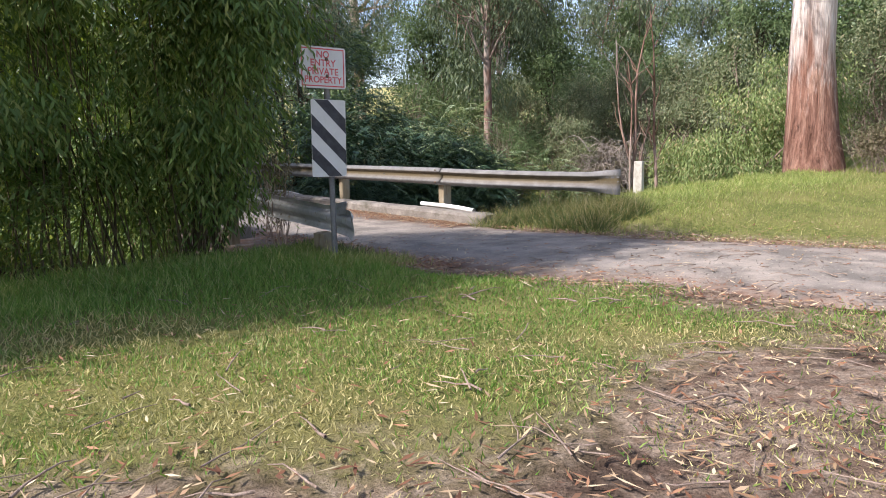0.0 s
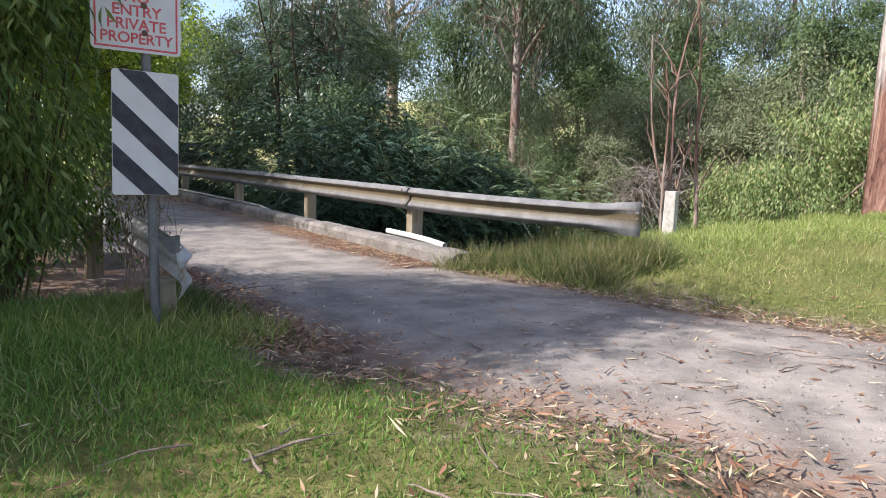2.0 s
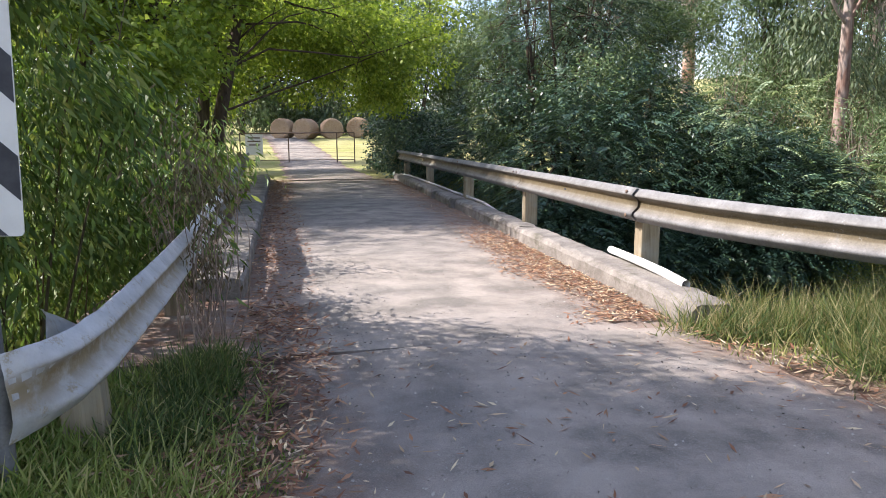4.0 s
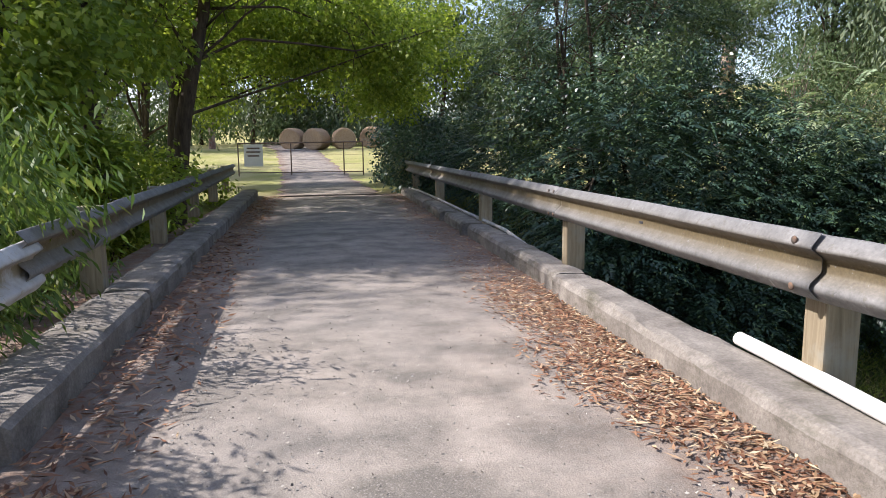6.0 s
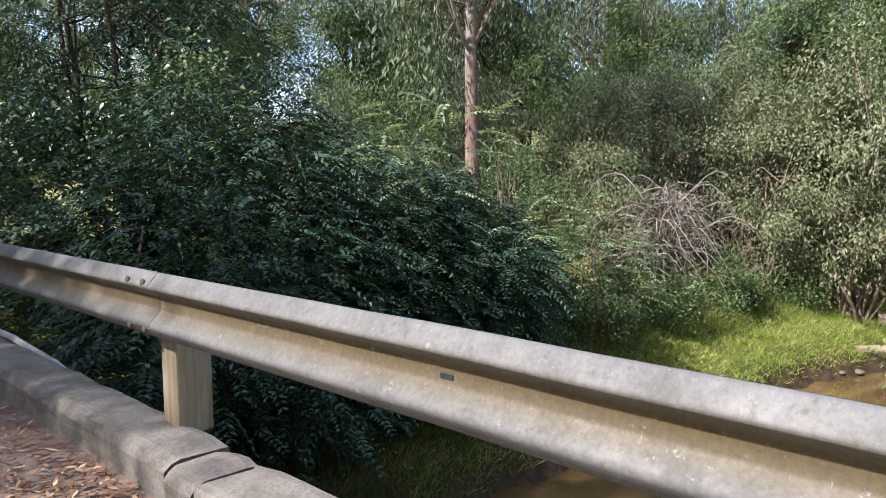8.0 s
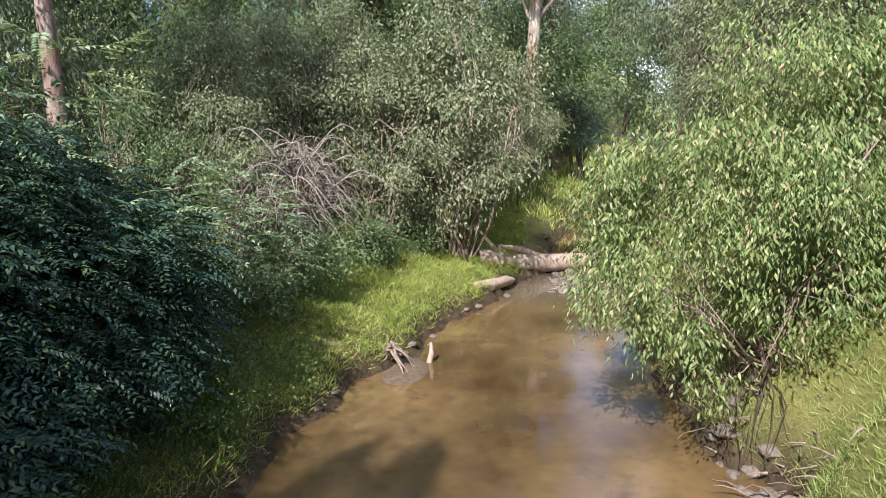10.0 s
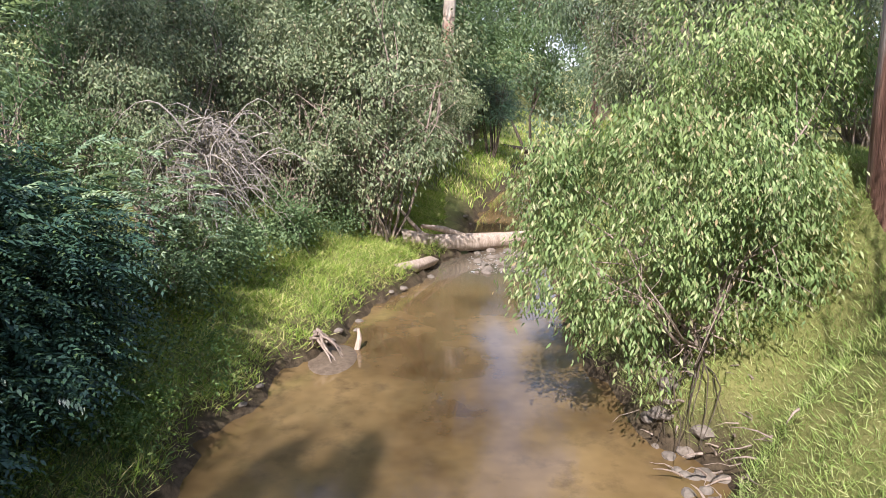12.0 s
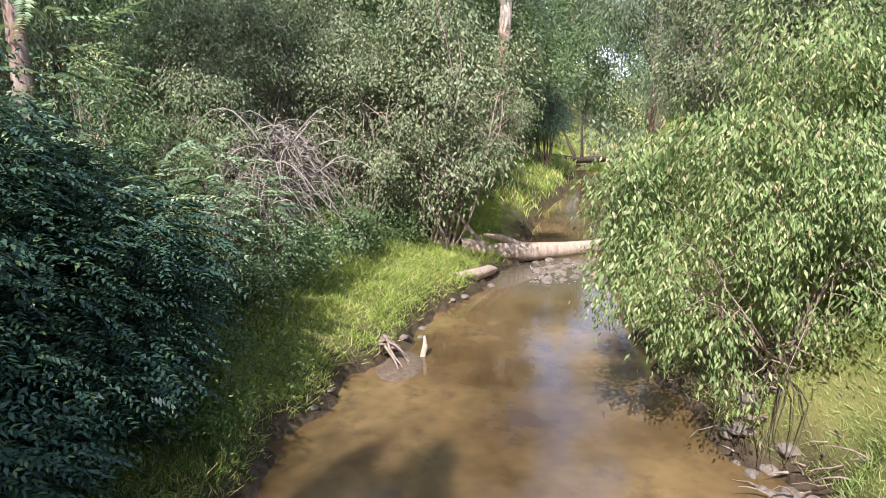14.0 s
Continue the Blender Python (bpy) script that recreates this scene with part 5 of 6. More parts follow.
for src, spots in (
    (tea, ((27.3, 16.0, 250, 1.5), (36.5, 15.8, 250, 1.3), (41.0, 15.2, 20, 1.4), (26.5, 17.8, 40, 1.15), (28.6, 16.6, 130, 1.25), (31.5, 16.7, 210, 1.2), (26.2, 20.4, 300, 1.2), (29.5, 19.5, 80, 1.3), (34.5, 16.3, 20, 1.1), (23.6, 24.5, 160, 1.0), (21.6, 8.6, 90, 0.95), (20.6, 6.6, 200, 0.85), (23.0, 6.9, 310, 1.2), (39, 16.4, 60, 1.2), (24.6, 8.2, 60, 1.1), (28.5, 8.0, 170, 1.3), (46, 15.0, 90, 1.3), (23.4, 20.6, 15, 0.85))),
    (olive, ((19.5, 20.8, 100, 0.8), (25.0, 22.8, 200, 1.15), (28, 23.5, 10, 1.25), (32, 20.5, 60, 1.4), (17.6, 24.6, 300, 1.0), (36, 18.2, 140, 1.5), (21.0, 27.5, 30, 1.1), (15.5, 27.6, 75, 0.9), (42, 16.5, 15, 1.5), (33, 6.5, 210, 1.3), (63, 1.6, 40, 0.9), (53, 12.6, 120, 0.8))),
    (wat, ((28.5, 27, 60, 1.05), (24, 31, 120, 1.1), (38, 21, 200, 1.2), (19, 33, 280, 0.95), (44, 19, 20, 1.3), (33, 32, 90, 1.3), (15, 38, 140, 1.0), (50, 15, 30, 1.35), (30, 3.5, 220, 1.2), (36, 2.0, 310, 1.4), (26, 5.0, 90, 1.0), (42, -2, 10, 1.5), (36, 4.2, 70, 1.2), (42, 2.6, 150, 1.5), (62, 15, 70, 1.5), (70, 11, 180, 1.3), (56, 22, 260, 1.6), (-6, 20, 30, 1.2), (-3, 26, 110, 1.2), (-8, 13, 200, 1.1), (0, 34, 10, 1.2), (-4, 42, 60, 1.5), (20, 72, 40, 1.6), (12, 76, 200, 2.0), (3, 76, 100, 2.0), (7, 73, 20, 1.8), (16, 70, 300, 1.8), (0, 70, 260, 1.7), (-9, 60, 80, 1.6), (9, 82, 50, 2.4), (-5, 74, 310, 1.5), (28, 66, 140, 1.6), (-14, 66, 20, 1.7), (36, -9, 60, 1.5), (95, 8, 20, 1.8), (105, -6, 80, 1.9), (88, 20, 140, 1.7), (98, -14, 30, 2.0), (104, 2, 150, 2.3), (112, -12, 200, 2.5), (92, -22, 260, 2.0), (120, 0, 60, 2.6), (84, -16, 100, 1.7), (58, 13.5, 160, 0.9), (74, 14, 220, 1.4))),
    (g1, ((25.5, 27.5, 50, 1.0), (35, 27, 140, 1.1), (42, 25, 220, 1.15), (30, 35, 310, 1.1), (22, 38, 20, 1.0), (52, 23, 80, 1.2), (16.5, 31, 190, 0.9), (46, 6, 130, 1.1), (-2, 60, 100, 1.1))),
    # the first two are added upstream to throw shade on the near water
    (g2, ((-2.2, 19.4, 70, 1.0), (-4.0, 21.4, 200, 1.05), (40, 30, 160, 1.0), (58, 18, 250, 1.1), (28, 45, 340, 1.1), (38, 42, 60, 1.1), (64, 24, 100, 1.2), (40, 1.5, 60, 1.0), (82, 12, 200, 1.2), (110, 4, 20, 1.3), (8, 86, 10, 1.2), (50, -8, 140, 1.1)))):
    for x, y, a, s in spots:
        far_off = src is wat and math.hypot(x - 8, y - 12) > 32
        put(wat_far if far_off else src, x, y, a, s, -0.1)

for x, y, a, s in ((52.5, 11.2, 60, 0.75), (56.5, 10.6, 200, 0.7)):
    put(mt, x, y, a, s)
put(scrub, 64.5, 5.2, 40, 0.45, -0.3)

# far woods closing the view
rng = np.random.default_rng(290)
fw = []
for a in np.linspace(-62, 128, 60):
    r = rng.uniform(72, 100)
    x, y = 8 + r * math.sin(radians(a)), 12 + r * math.cos(radians(a))
    hh = rng.uniform(4, 7.5)
    fw.append((x, y, float(height(x, y)) + hh * 0.8, rng.uniform(4, 7), rng.uniform(4, 7), hh, 1))
for i in range(16):
    x, y = -14 + i * 2.9, rng.uniform(66, 72)
    hh = rng.uniform(2.2, 4.2)
    fw.append((x, y, float(height(x, y)) + hh * 0.8, 2.4, 2.0, hh, 0.7))
woods = new("far_woods", crown("far_woods", fw, 5200, 14, 0.8, 0.55, 0.22, M["leaf_gum"], 291, 0.5, 0.3, 0.9))
tagged(woods, "distant grey-green gum woods round the paddocks", "woods", kind="stuff")

# grey dead bush with arching twigs on the north bank
rng = np.random.default_rng(300)
tw = []
for i in range(210):
    a = np.array([rng.normal(0, 0.4), rng.normal(0, 0.35), rng.uniform(0.2, 1.7)])
    ang = rng.uniform(0, 2 * math.pi)
    out = rng.uniform(0.8, 2.3)
    b = a + np.array([math.cos(ang) * out * 0.8, math.sin(ang) * out * 0.8, rng.uniform(-1.6, 0.3)])
    p = limb(a, b, rng.uniform(0.15, 0.45), 7, 0.35, rng)
    tw.append((p, np.linspace(rng.uniform(0.010, 0.026), 0.004, 7)))
    for _ in range(3):
        k0 = rng.integers(2, 6)
        tw.append((limb(p[k0], p[k0] + np.array([rng.normal(0, 0.25), rng.normal(0, 0.25), rng.uniform(-0.5, 0.1)]), 0.1, 4, 0.3, rng), np.linspace(0.006, 0.002, 4)))
tw += [(limb((rng.normal(0, 0.2), rng.normal(0, 0.2), -1.2), (rng.normal(0, 0.5), rng.normal(0, 0.4), 1.6), 0.05, 6, 0.2, rng), np.linspace(0.03, 0.012, 6)) for _ in range(8)]
deadb = thing("dead_bush", pose(23.1, 19.1, -0.75), "dead bush of arching bleached grey-brown twigs", "bush")
stuffed("twigwork", tubes("twigwork", tw, M["dead_twig"], 4), deadb)
part("crown", crown("crown", [(-0.3, 0, 0.8, 1.1, 0.9, 1.0, 1)], 60, 18, 0.2, 0.10, 0.03, M["leaf_brown"], 301, 0.8, 0.2, 1), deadb, "withered brown leaf remnants")
# feathery sprays beside the dead bush; their pale colour stands in for sunlight
pale = thing("feathery_bush", pose(19.9, 18.9, float(height(19.9, 18.9))), "small stand-in bush of feathery sprays, sunlight put into the pale colour", "bush")
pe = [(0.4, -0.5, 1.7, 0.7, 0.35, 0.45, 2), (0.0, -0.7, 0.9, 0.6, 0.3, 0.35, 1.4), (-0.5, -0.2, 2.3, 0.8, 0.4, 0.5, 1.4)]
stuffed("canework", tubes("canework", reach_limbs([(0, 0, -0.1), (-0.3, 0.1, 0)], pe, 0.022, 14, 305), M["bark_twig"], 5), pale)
part("crown", sprays("crown", pe, 120, M["leaf_sunlit"], 306, 0.6, 10, 0.10, 0.6, 0.0), pale)
# low undergrowth on the north bank
ug = [(19.2, 18.4, -1.3, 1.4, 0.8, 0.6, 2), (21.2, 18.2, -1.2, 1.4, 0.9, 0.7, 2), (23.5, 17.8, -1.2, 1.6, 0.9, 0.7, 2), (26, 16.8, -1.5, 1.4, 0.9, 0.8, 2), (17.2, 18.3, -1.9, 1.5, 0.7, 0.5, 1.5)]
under = thing("undergrowth", pose(21, 18, -2), "tangled low bramble and creepers along the bank", "undergrowth", kind="stuff")
part("crown", crown("crown", [(e[0] - 21, e[1] - 18, e[2] + 2, *e[3:]) for e in ug], 620, 22, 0.18, 0.08, 0.036, M["leaf_wattle"], 311, 0.2, 0.2, 0.7), under)

nb = [(14.4, 18.5, -2.1, 1.6, 0.6, 0.4, 1.6), (16.0, 17.9, -2.3, 1.2, 0.5, 0.3, 1.4), (18.0, 17.5, -2.3, 1.2, 0.4, 0.3, 1.0), (12.4, 18.6, -2.1, 1.2, 0.6, 0.4, 1.0)]
part("crown", crown("crown", [(e[0] - 21, e[1] - 18, e[2] + 2, *e[3:]) for e in nb], 520, 22, 0.13, 0.075, 0.022, M["leaf_willow"], 312, 0.1, 0.1, 0.7), under, "soft green shaded weeds")
hb2 = [(18.4, 19.3, -1.1, 1.3, 0.7, 0.6, 2), (20.4, 19.0, -1.0, 1.4, 0.7, 0.6, 2), (22.4, 18.4, -1.3, 1.4, 0.7, 0.5, 2), (24.4, 17.7, -1.5, 1.2, 0.7, 0.5, 1.5)]
part("crown", crown("crown", [(e[0] - 21, e[1] - 18, e[2] + 2, *e[3:]) for e in hb2], 620, 22, 0.16, 0.085, 0.04, M["leaf_wattle"], 313, 0.3, 0.2, 0.7), under, "dull green brambles")

# ---- creek details ----
def log(name, pts, rad, label, mat="dead_wood", stubs=()):
    t = thing(name, pose(0, 0, 0), label, "log")
    v, q = tube(pts, rad, 14)
    v = v + RNG.normal(0, 0.012, v.shape)
    part("trunk", smooth(mesh_quads("trunk", v, q, M[mat])), t)
    for s in stubs:
        part("branch", tubes("branch", [s], M[mat], 8), t)


log("fallen_log", [(27.5, 15.3, -2.3), (28.3, 14.4, -2.62), (29.2, 13.2, -2.8), (30.2, 12.0, -2.92), (31.0, 10.9, -2.95), (31.4, 10.3, -2.9)], [0.26, 0.25, 0.27, 0.24, 0.22, 0.2], "bleached fallen tree trunk lying across the creek", stubs=[([(28.3, 14.4, -2.6), (28.0, 14.9, -2.0), (27.6, 15.3, -1.4)], [0.09, 0.06, 0.03]), ([(29.2, 13.2, -2.7), (28.7, 14.0, -2.3), (27.6, 14.6, -2.0)], [0.12, 0.1, 0.05])])
log("fallen_log", [(64, 9.6, -2.2), (66, 7.6, -2.55), (69, 4.6, -2.6), (71, 3.0, -2.3)], [0.3, 0.28, 0.25, 0.15], "dark fallen tree spanning the creek bend", "bark_dark", [([(66, 7.6, -2.4), (66.4, 8.4, -0.6), (66.8, 9.3, 1.4)], [0.16, 0.1, 0.04]), ([(66.6, 7.0, -2.4), (65.8, 7.2, 0.2), (66.2, 6.2, 2.4)], [0.14, 0.09, 0.03])])
log("drift_log", [(25.2, 15.25, -2.72), (26.0, 14.75, -2.78), (26.9, 14.35, -2.86), (27.4, 14.2, -2.95)], [0.17, 0.16, 0.14, 0.07], "weathered drift log along the waterline")
# stump with splayed roots at the water's edge
rng = np.random.default_rng(320)
stp = thing("tree_stump", pose(20.1, 16.15, -3.0), "bleached old stump with splayed roots at the waterline", "stump")
for i in range(11):
    a = -2.4 + i * 0.34
    top = (rng.normal(0, 0.06), rng.normal(0.1, 0.06), rng.uniform(0.28, 0.42))
    end = (0.38 * math.cos(a) * rng.uniform(0.7, 1.4), 0.38 * math.sin(a) * rng.uniform(0.7, 1.4), -0.12)
    part("root", tubes("root", [(limb(top, end, 0.12, 6, 0.3, rng), np.linspace(0.032, 0.014, 6))], M["bark_twig"], 7), stp)
part("root", tubes("root", [([(0.5, -0.55, -0.2), (0.55, -0.62, 0.1), (0.58, -0.6, 0.28)], [0.06, 0.055, 0.02])], M["dead_wood"], 7), stp, "upright splinter of wood")
sv = thing("sand_bar", pose(20.1, 15.95, -3.12), "small spit of pale sand below the stump", "sand", kind="structure")
bm = bmesh.new()
bmesh.ops.create_uvsphere(bm, u_segments=18, v_segments=10, radius=1)
bmesh.ops.scale(bm, vec=(0.8, 0.45, 0.075), verts=bm.verts)
part("sand", smooth(bm_mesh("sand", bm, M["sand"])), sv)


def stone_mesh(seed):
    rng = np.random.default_rng(seed)
    bm = bmesh.new()
    bmesh.ops.create_icosphere(bm, subdivisions=2, radius=1)
    o = rng.uniform(0, 10, 3)
    for v in bm.verts:
        v.co *= 1 + 0.35 * noise.noise(v.co * 1.3 + Vector(o))
        v.co.z *= 0.5
    return bm_mesh("creek_stone", bm, M["stone"])


STONES = [stone_mesh(i) for i in range(4)]
rng = np.random.default_rng(330)
spots = [(rng.uniform(26.2, 29.5), rng.uniform(11.4, 13.2), rng.uniform(0.08, 0.22), -3.11) for _ in range(26)]
spots += [(rng.uniform(15.4, 17.4), rng.uniform(10.5, 11.1), rng.uniform(0.06, 0.17), None) for _ in range(26)]
spots += [(x, float(np.interp(x, CX, NORTH)) + rng.normal(0, 0.12), rng.uniform(0.05, 0.14), None) for x in rng.uniform(16, 34, 18)]
for x, y, s, z in spots:
    ob = new("creek_stone", STONES[rng.integers(4)])
    zz = z if z is not None else max(float(height(x, y)), WATER_Z - 0.02)
    ob.matrix_world = pose(x, y, zz + 0.02, 0, 0, rng.uniform(0, 360)) @ Matrix.Diagonal((s, s * 0.8, s, 1))
    tagged(ob, "small brown creek stone at the water's edge", "stone", "creek stones")
fx, fy = rng.uniform(26.4, 29.2, 160), rng.uniform(11.5, 13.3, 160)
foam = new("riffle", fallen("riffle", fx, fy, np.full(160, WATER_Z + 0.004), 0.12, 0.022, M["foam"], 331, 0.03))
tagged(foam, "white broken water of a small riffle", "water", kind="stuff")
# flood debris on the south bank
rng = np.random.default_rng(335)
deb = []
for i in range(60):
    x, y = rng.uniform(15.2, 17.8), rng.uniform(10.0, 11.2)
    z = max(float(height(x, y)), WATER_Z) + rng.uniform(0.02, 0.2)
    a = rng.uniform(0, math.pi)
    L = rng.uniform(0.15, 0.5)
    deb.append((limb((x, y, z), (x + L * math.cos(a), y + L * math.sin(a), z + rng.normal(0, 0.12)), 0.05, 4, 0.3, rng), np.linspace(rng.uniform(0.006, 0.022), 0.003, 4)))
tagged(new("driftwood", tubes("driftwood", deb, M["bark_twig"], 6)), "heap of bleached sticks and flood debris on the bank", "driftwood", kind="stuff")

# ---- grass ----
def scatter(n, x0, x1, y0, y1, seed, keep=None):
    rng = np.random.default_rng(seed)
    x, y = rng.uniform(x0, x1, n), rng.uniform(y0, y1, n)
    if keep is not None:
        m = rng.random(n) < keep(x, y)
        x, y = x[m], y[m]
    return x, y


def off_road(x, y):
    return sstep(1.35, 1.85, np.abs(x - road_mid(y)) + 0.2 * vnoise(x, y, 2.0, 6))


def lawn_keep(x, y):
    return off_road(x, y) * (1 - dirt_amount(x, y) * (0.95 - 0.85 * sstep(0.05, 0.45, vnoise(x, y, 1.9, 21)))) * (0.55 + 0.45 * sstep(-0.6, 0.4, vnoise(x, y, 1.1, 12)))


x, y = scatter(290000, -5, 6.6, 0.5, 9.8, 400, lambda x, y: lawn_keep(x, y) * sstep(-5, -2.5, x))
rng = np.random.default_rng(401)
lush = sstep(5.0, 8.0, y) * sstep(5.2, 3.6, x)
h = rng.uniform(0.03, 0.085, len(x)) + lush * rng.uniform(0.02, 0.16, len(x))
dry = rng.random(len(x)) < 0.95 * sstep(6.8, 5.2, y + 0.8 * (x - 2) + 0.9 * vnoise(x, y, 0.8, 31)) * (0.55 + 0.45 * sstep(-0.3, 0.4, vnoise(x, y, 1.7, 33)))
tagged(new("dry_grass", blades("dry_grass", x[dry], y[dry], h[dry] * 0.65, 0.007, M["grass_dry"], 403, 0.8)), "short dry straw-coloured grass on the lawn", "grass", kind="stuff")
x, y, h = x[~dry], y[~dry], h[~dry]
tagged(new("lawn_grass", blades("lawn_grass", x, y, h * 0.9, 0.0075, M["grass_lawn"], 402, 0.55)), "short mown grass, green with dry straw patches", "grass", kind="stuff")
x, y = scatter(90000, 8.0, 24, 0.0, 9.6, 410, lambda x, y: off_road(x, y) * (0.55 + 0.45 * sstep(4.6, 8.5, y)) * sstep(0, 2, y) * sstep(24, 19, x))
h = np.random.default_rng(411).uniform(0.04, 0.13, len(x)) * (0.55 + 0.8 * sstep(5, 9, y))
tagged(new("verge_grass", blades("verge_grass", x, y, h, 0.008, M["grass_verge"], 412, 0.4)), "sunlit yellow-green grass on the verge", "grass", kind="stuff")


def tuft_xy(n, spots, seed, r=0.16):
    rng = np.random.default_rng(seed)
    s = np.array(spots)[rng.integers(len(spots), size=n)]
    return s[:, 0] + rng.normal(0, r, n), s[:, 1] + rng.normal(0, r, n)


rng = np.random.default_rng(420)
sp = [(8.75 + 0.42 * (10.6 - yy) + rng.normal(-0.3, 0.28), yy) for yy in rng.uniform(7.9, 10.8, 70)]
x, y = tuft_xy(34000, sp, 421)
h = np.random.default_rng(422).uniform(0.15, 0.62, len(x)) * np.random.default_rng(423).uniform(0.6, 1, len(x))
green = np.random.default_rng(425).random(len(x)) < 0.6
tagged(new("tall_grass", blades("tall_grass", x[green], y[green], h[green] * 0.7, 0.008, M["grass_weed"], 426, 0.75)), "rank dark-green weeds under the rail end", "grass", kind="stuff")
x, y, h = x[~green], y[~green], h[~green]
tagged(new("tall_grass", blades("tall_grass", x, y, h * 0.9, 0.005, M["grass_tall"], 424, 0.5)), "long seeding grass, green and straw, under the rail end", "grass", kind="stuff")
sp = [(rng.uniform(4.3, 5.2), yy) for yy in rng.uniform(7.6, 12.2, 40)] + [(rng.uniform(-2, 4.2), rng.uniform(8.0, 9.2)) for _ in range(40)] + [(rng.uniform(3.9, 5.0), rng.uniform(7.3, 8.4)) for _ in range(10)]
x, y = tuft_xy(19000, sp, 431, 0.2)
ok = x < np.where(y > 9.6, 5.0, 5.35)
x, y = x[ok], y[ok]
h = np.random.default_rng(432).uniform(0.05, 0.26, len(x)) * np.random.default_rng(433).uniform(0.5, 1, len(x))
tagged(new("tall_grass", blades("tall_grass", x, y, h, 0.010, M["grass_verge"], 434, 0.65)), "long weedy grass round the sign and rail end", "grass", kind="stuff")

sp = [(rng.uniform(4.7, 5.0), yy) for yy in rng.uniform(8.2, 12.6, 26)]
x, y = tuft_xy(9000, sp, 435, 0.1)
h = np.random.default_rng(436).uniform(0.08, 0.30, len(x)) * np.random.default_rng(437).uniform(0.5, 1, len(x))
tagged(new("tall_grass", blades("tall_grass", x, y, h, 0.008, M["grass_weed"], 438, 0.7)), "rank green weeds between rail and kerb end", "grass", kind="stuff")


weed = thing("withered_weed", pose(4.82, 10.05, 0.0), "tall withered reddish weed leaning over the rail end", "weed")
rng = np.random.default_rng(445)
stuffed("stalkwork", tubes("stalkwork", [(limb((rng.normal(0, 0.08), rng.normal(0, 0.12), 0), (rng.normal(0, 0.16), rng.normal(0, 0.2), rng.uniform(0.6, 1.5)), 0.02, 6, 0.3, rng), np.linspace(0.006, 0.002, 6)) for _ in range(26)], M["bark_twig"], 5), weed)
part("crown", crown("crown", [(0, 0, 0.65, 0.14, 0.2, 0.45, 1), (-0.1, 0.1, 1.3, 0.18, 0.2, 0.4, 0.6)], 80, 14, 0.09, 0.07, 0.016, M["leaf_brown"], 446, 0.7, 0.2, 1.0), weed, "shrivelled brown leaves")
dryw = thing("seeding_weed", pose(16.7, 6.95, float(height(16.7, 6.95))), "clump of tall dry brown seeding weeds in the grass", "weed")
stuffed("stalkwork", tubes("stalkwork", [(limb((rng.normal(0, 0.25), rng.normal(0, 0.25), 0), (rng.normal(0, 0.4), rng.normal(0, 0.4), rng.uniform(0.5, 0.95)), 0.02, 5, 0.25, rng), np.linspace(0.006, 0.003, 5)) for _ in range(60)], M["bark_twig"], 5), dryw)
part("crown", crown("crown", [(0, 0, 0.7, 0.4, 0.4, 0.25, 1)], 90, 16, 0.08, 0.06, 0.03, M["leaf_brown"], 447, 0.3, 0.2, 1.0), dryw, "dry tan seed heads")


def bank_keep(x, y):
    z = height(x, y)
    return sstep(-3.06, -2.8, z) * np.where(np.abs(x - road_mid(y)) < 2.6, 0, 1)


x, y = scatter(130000, 13, 36, 14, 20, 440, lambda x, y: bank_keep(x, y) * (y > np.interp(x, CX, NORTH)) * sstep(4.6, 3.2, y - np.interp(x, CX, NORTH)))
h = np.random.default_rng(441).uniform(0.08, 0.34, len(x)) * (0.55 + 0.45 * sstep(-0.4, 0.5, vnoise(x, y, 2.6, 51)))
tagged(new("bank_grass", blades("bank_grass", x, y, h, 0.013, M["grass_bank"], 442, 0.95)), "lush bright-green grass on the creek bank", "grass", kind="stuff")
x, y = scatter(150000, 9.5, 26, 6.5, 11.6, 450, lambda x, y: bank_keep(x, y) * (y < np.interp(x, CX, SOUTH)) * sstep(6.6, 8.6, y + 0.7 * vnoise(x, y, 0.9, 61)) * sstep(9.4, 11.0, x + 0.3 * vnoise(x, y, 1.3, 62)))
h = np.random.default_rng(451).uniform(0.06, 0.2, len(x))
tagged(new("bank_grass", blades("bank_grass", x, y, h * (0.6 + 0.4 * sstep(0, -1.5, height(x, y))), 0.008, M["grass_pale"], 452, 0.95)), "long pale-green grass on the sunny bank", "grass", kind="stuff")
# darker blades here imitate the bush's shade on the bank
x, y = scatter(14000, 9.2, 16, 16.5, 20, 455, lambda x, y: bank_keep(x, y) * (y > np.interp(x, CX, NORTH)))
h = np.random.default_rng(456).uniform(0.1, 0.36, len(x))
tagged(new("bank_grass", blades("bank_grass", x, y, h, 0.014, M["grass_weed"], 457, 0.7)), "weeds under the bush, shade put into their dark green", "grass", kind="stuff")
x, y = scatter(30000, 36, 100, -4, 16, 460, lambda x, y: bank_keep(x, y))
h = np.random.default_rng(461).uniform(0.2, 0.6, len(x))
tagged(new("bank_grass", blades("bank_grass", x, y, h, 0.05, M["grass_bank"], 462, 0.4)), "bright grass on the banks at the creek bend", "grass", kind="stuff")

# ---- leaf litter ----
x, y = scatter(34000, 7.1, 8.2, 9.9, 27.5, 470, lambda x, y: sstep(7.35, 7.95, x + 0.28 * vnoise(x, y, 1.5, 13)) * (0.18 + 0.82 * sstep(16, 13, y)))
tagged(new("leaf_litter", fallen("leaf_litter", x, y, np.zeros(len(x)), 0.065, 0.016, M["litter"], 471, 0.16)), "drift of orange-brown dead gum leaves along the kerb", "leaf litter", kind="stuff")
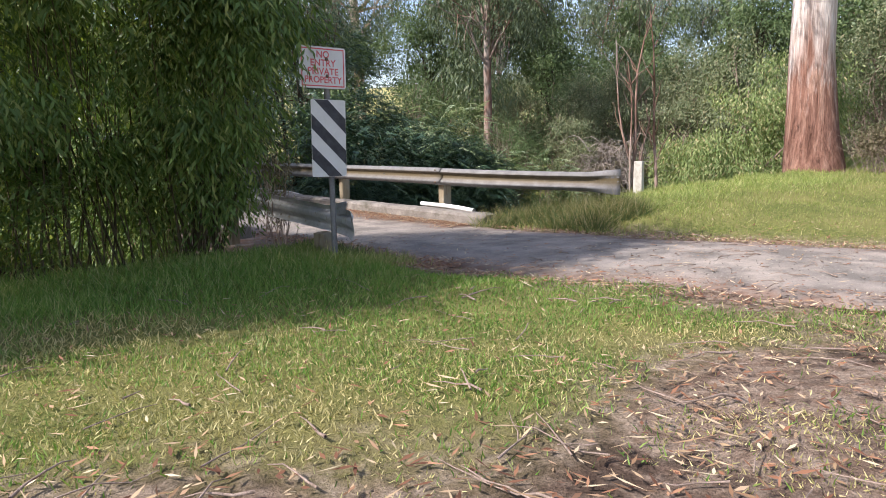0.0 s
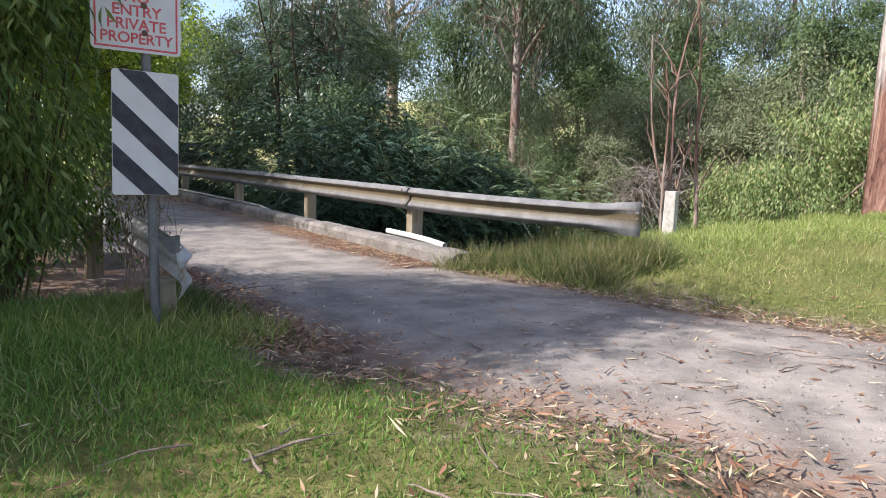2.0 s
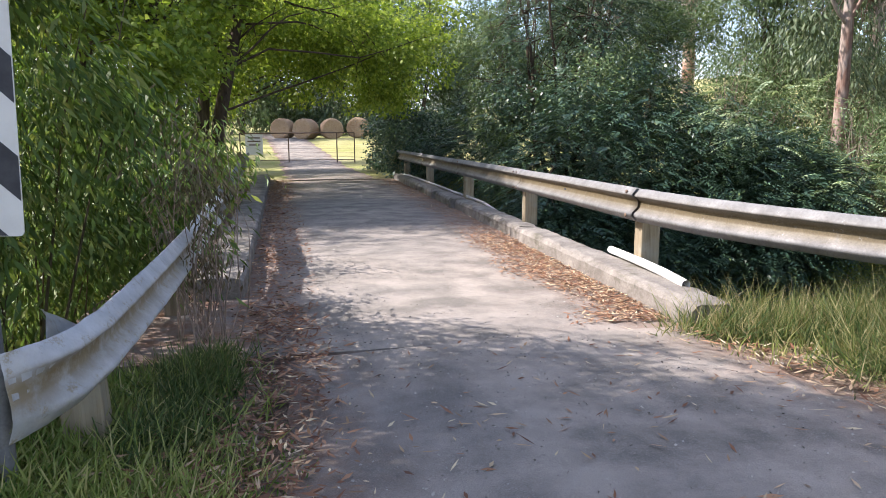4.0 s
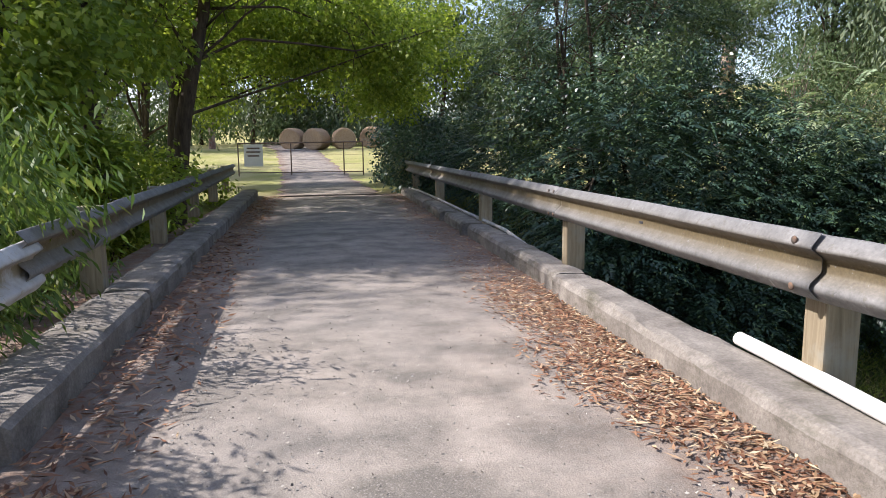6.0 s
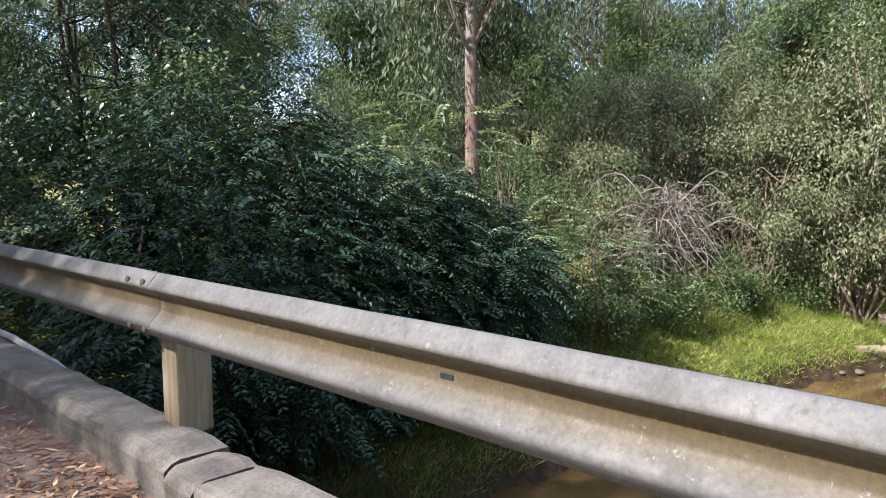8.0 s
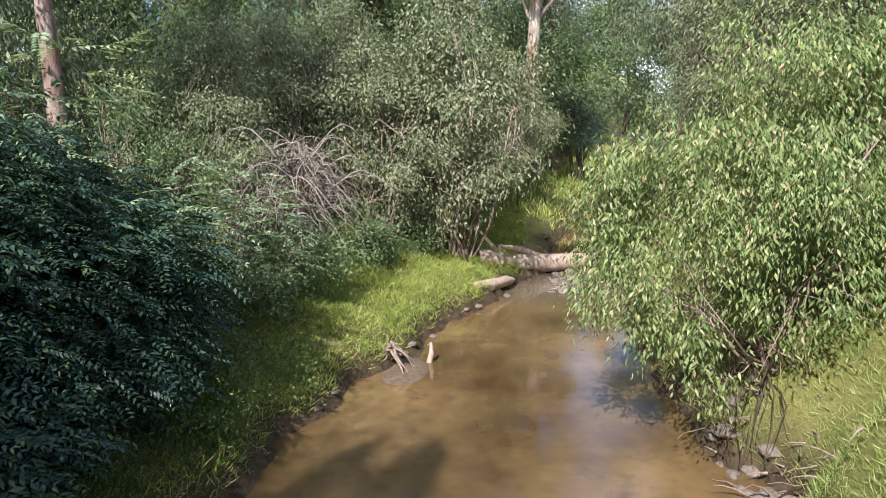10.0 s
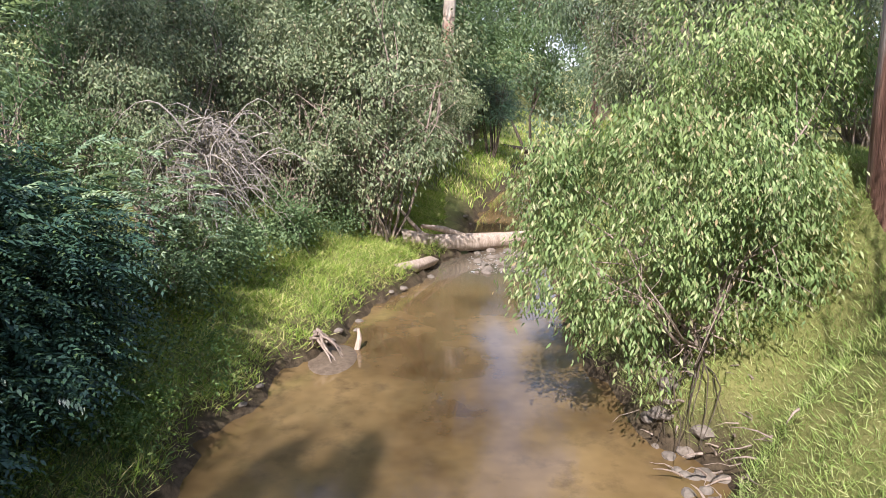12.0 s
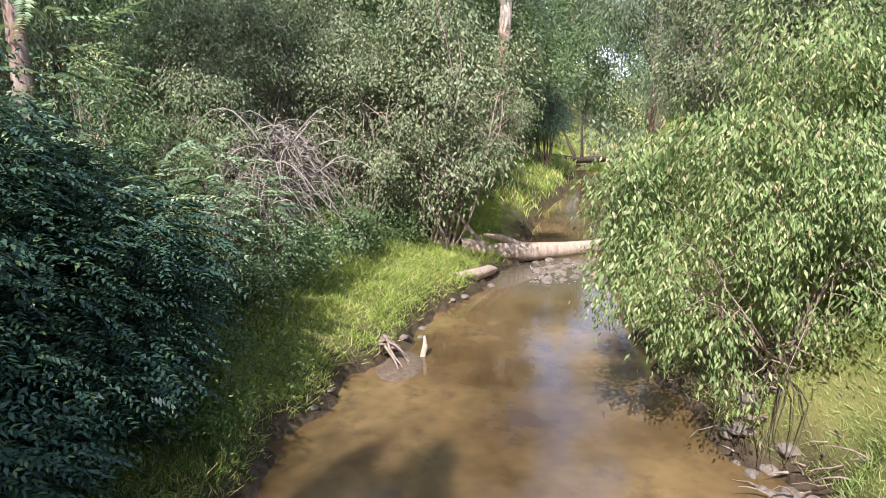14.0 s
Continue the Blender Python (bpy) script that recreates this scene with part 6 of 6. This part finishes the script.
x, y = scatter(6000, 7.2, 8.2, 9.9, 20, 479, lambda x, y: sstep(7.45, 7.95, x + 0.28 * vnoise(x, y, 1.5, 13)) * (0.1 + 0.9 * sstep(15, 12.5, y)))
tagged(new("leaf_litter", fallen("leaf_litter", x, y, np.full(len(x), 0.008), 0.055, 0.013, M["litter_pale"], 483, 0.16)), "pale straw-coloured leaf scraps in the kerb drift", "leaf litter", kind="stuff")
x, y = scatter(9000, 4.5, 5.6, 9.9, 27.5, 472, lambda x, y: sstep(5.5, 5.05, x + 0.037 * (y - 16)) * (x > left_kerb_x(y) + 0.02))
tagged(new("leaf_litter", fallen("leaf_litter", x, y, np.zeros(len(x)), 0.08, 0.017, M["litter"], 473, 0.35)), "dark brown dead leaves along the shaded kerb", "leaf litter", kind="stuff")
x, y = scatter(46000, -1, 10.5, 0.3, 9.6, 474, lambda x, y: np.clip(sstep(0.55, 0.05, np.abs(np.abs(x - road_mid(y)) - 1.6)) * 0.8 + dirt_amount(x, y) * off_road(x, y) * 0.34 + 0.09, 0, 1))
on = np.abs(x - road_mid(y)) < 1.55
z = height(x, y) + np.where(on, 0.05, 0.015)
half = np.arange(len(x)) % 5 < 3
tagged(new("leaf_litter", fallen("leaf_litter", x[half], y[half], z[half], 0.075, 0.015, M["litter"], 475, 0.25)), "scattered brown gum leaves and bark on the dirt and grass", "leaf litter", kind="stuff")
half = ~half
tagged(new("leaf_litter", fallen("leaf_litter", x[half], y[half], z[half], 0.065, 0.013, M["litter_pale"], 476, 0.25)), "scattered pale dry leaf and bark scraps on the dirt", "leaf litter", kind="stuff")
x, y = scatter(5200, 4.7, 6.0, 6.9, 11.0, 477, lambda x, y: sstep(0.42, 0.1, np.abs(x - 5.35 - 0.2 * vnoise(x, y, 0.9, 14))))
tagged(new("leaf_litter", fallen("leaf_litter", x, y, np.maximum(height(x, y) + 0.035, 0.0 * x), 0.07, 0.015, M["litter"], 478, 0.35)), "reddish-brown leaf drift along the lane edge", "leaf litter", kind="stuff")
x, y = scatter(48000, 4.9, 11, -1, 24, 485, lambda x, y: (np.abs(x - road_mid(y)) < 1.45) * (0.35 + 0.65 * sstep(-0.2, 0.5, vnoise(x, y, 0.9, 41))))
z = np.where(y < 9.7, height(np.asarray(road_mid(y)), y) + 0.05, 0.004)
tagged(new("loose_gravel", fallen("loose_gravel", x, y, z, 0.014, 0.011, M["pebble"], 486, 0.6)), "loose grey and tan grit lying on the lane", "gravel", kind="stuff")
x, y = scatter(900, -2, 10, 0.6, 7.0, 481, lambda x, y: off_road(x, y) * (0.25 + 0.75 * dirt_amount(x, y)))
tagged(new("bark_strips", fallen("bark_strips", x, y, height(x, y) + 0.035, 0.14, 0.014, M["litter_pale"], 482, 0.12)), "long pale curls of shed gum bark on the lawn", "bark", kind="stuff")
rng = np.random.default_rng(480)
sticks = []
for i in range(420):
    x, y = rng.uniform(-0.5, 9.0), rng.uniform(0.8, 7)
    if i > 110 and float(dirt_amount(x, y)) < 0.4:
        continue
    a = rng.uniform(0, math.pi)
    L = rng.uniform(0.1, 0.5) * (1.0 if abs(x - float(road_mid(y))) > 1.5 else 0.6)
    x2, y2 = x + L * math.cos(a), y + L * math.sin(a)
    lift = 0.065 if abs(x - float(road_mid(y))) < 1.6 else 0.03
    sticks.append((limb((x, y, float(height(x, y)) + lift), (x2, y2, float(height(x2, y2)) + lift), 0.03, 5, 0.25, rng), np.linspace(rng.uniform(0.003, 0.009), 0.002, 5)))
tagged(new("fallen_twigs", tubes("fallen_twigs", sticks, M["bark_twig"], 5)), "thin brown twigs and bark strips strewn on the ground", "twigs", kind="stuff")
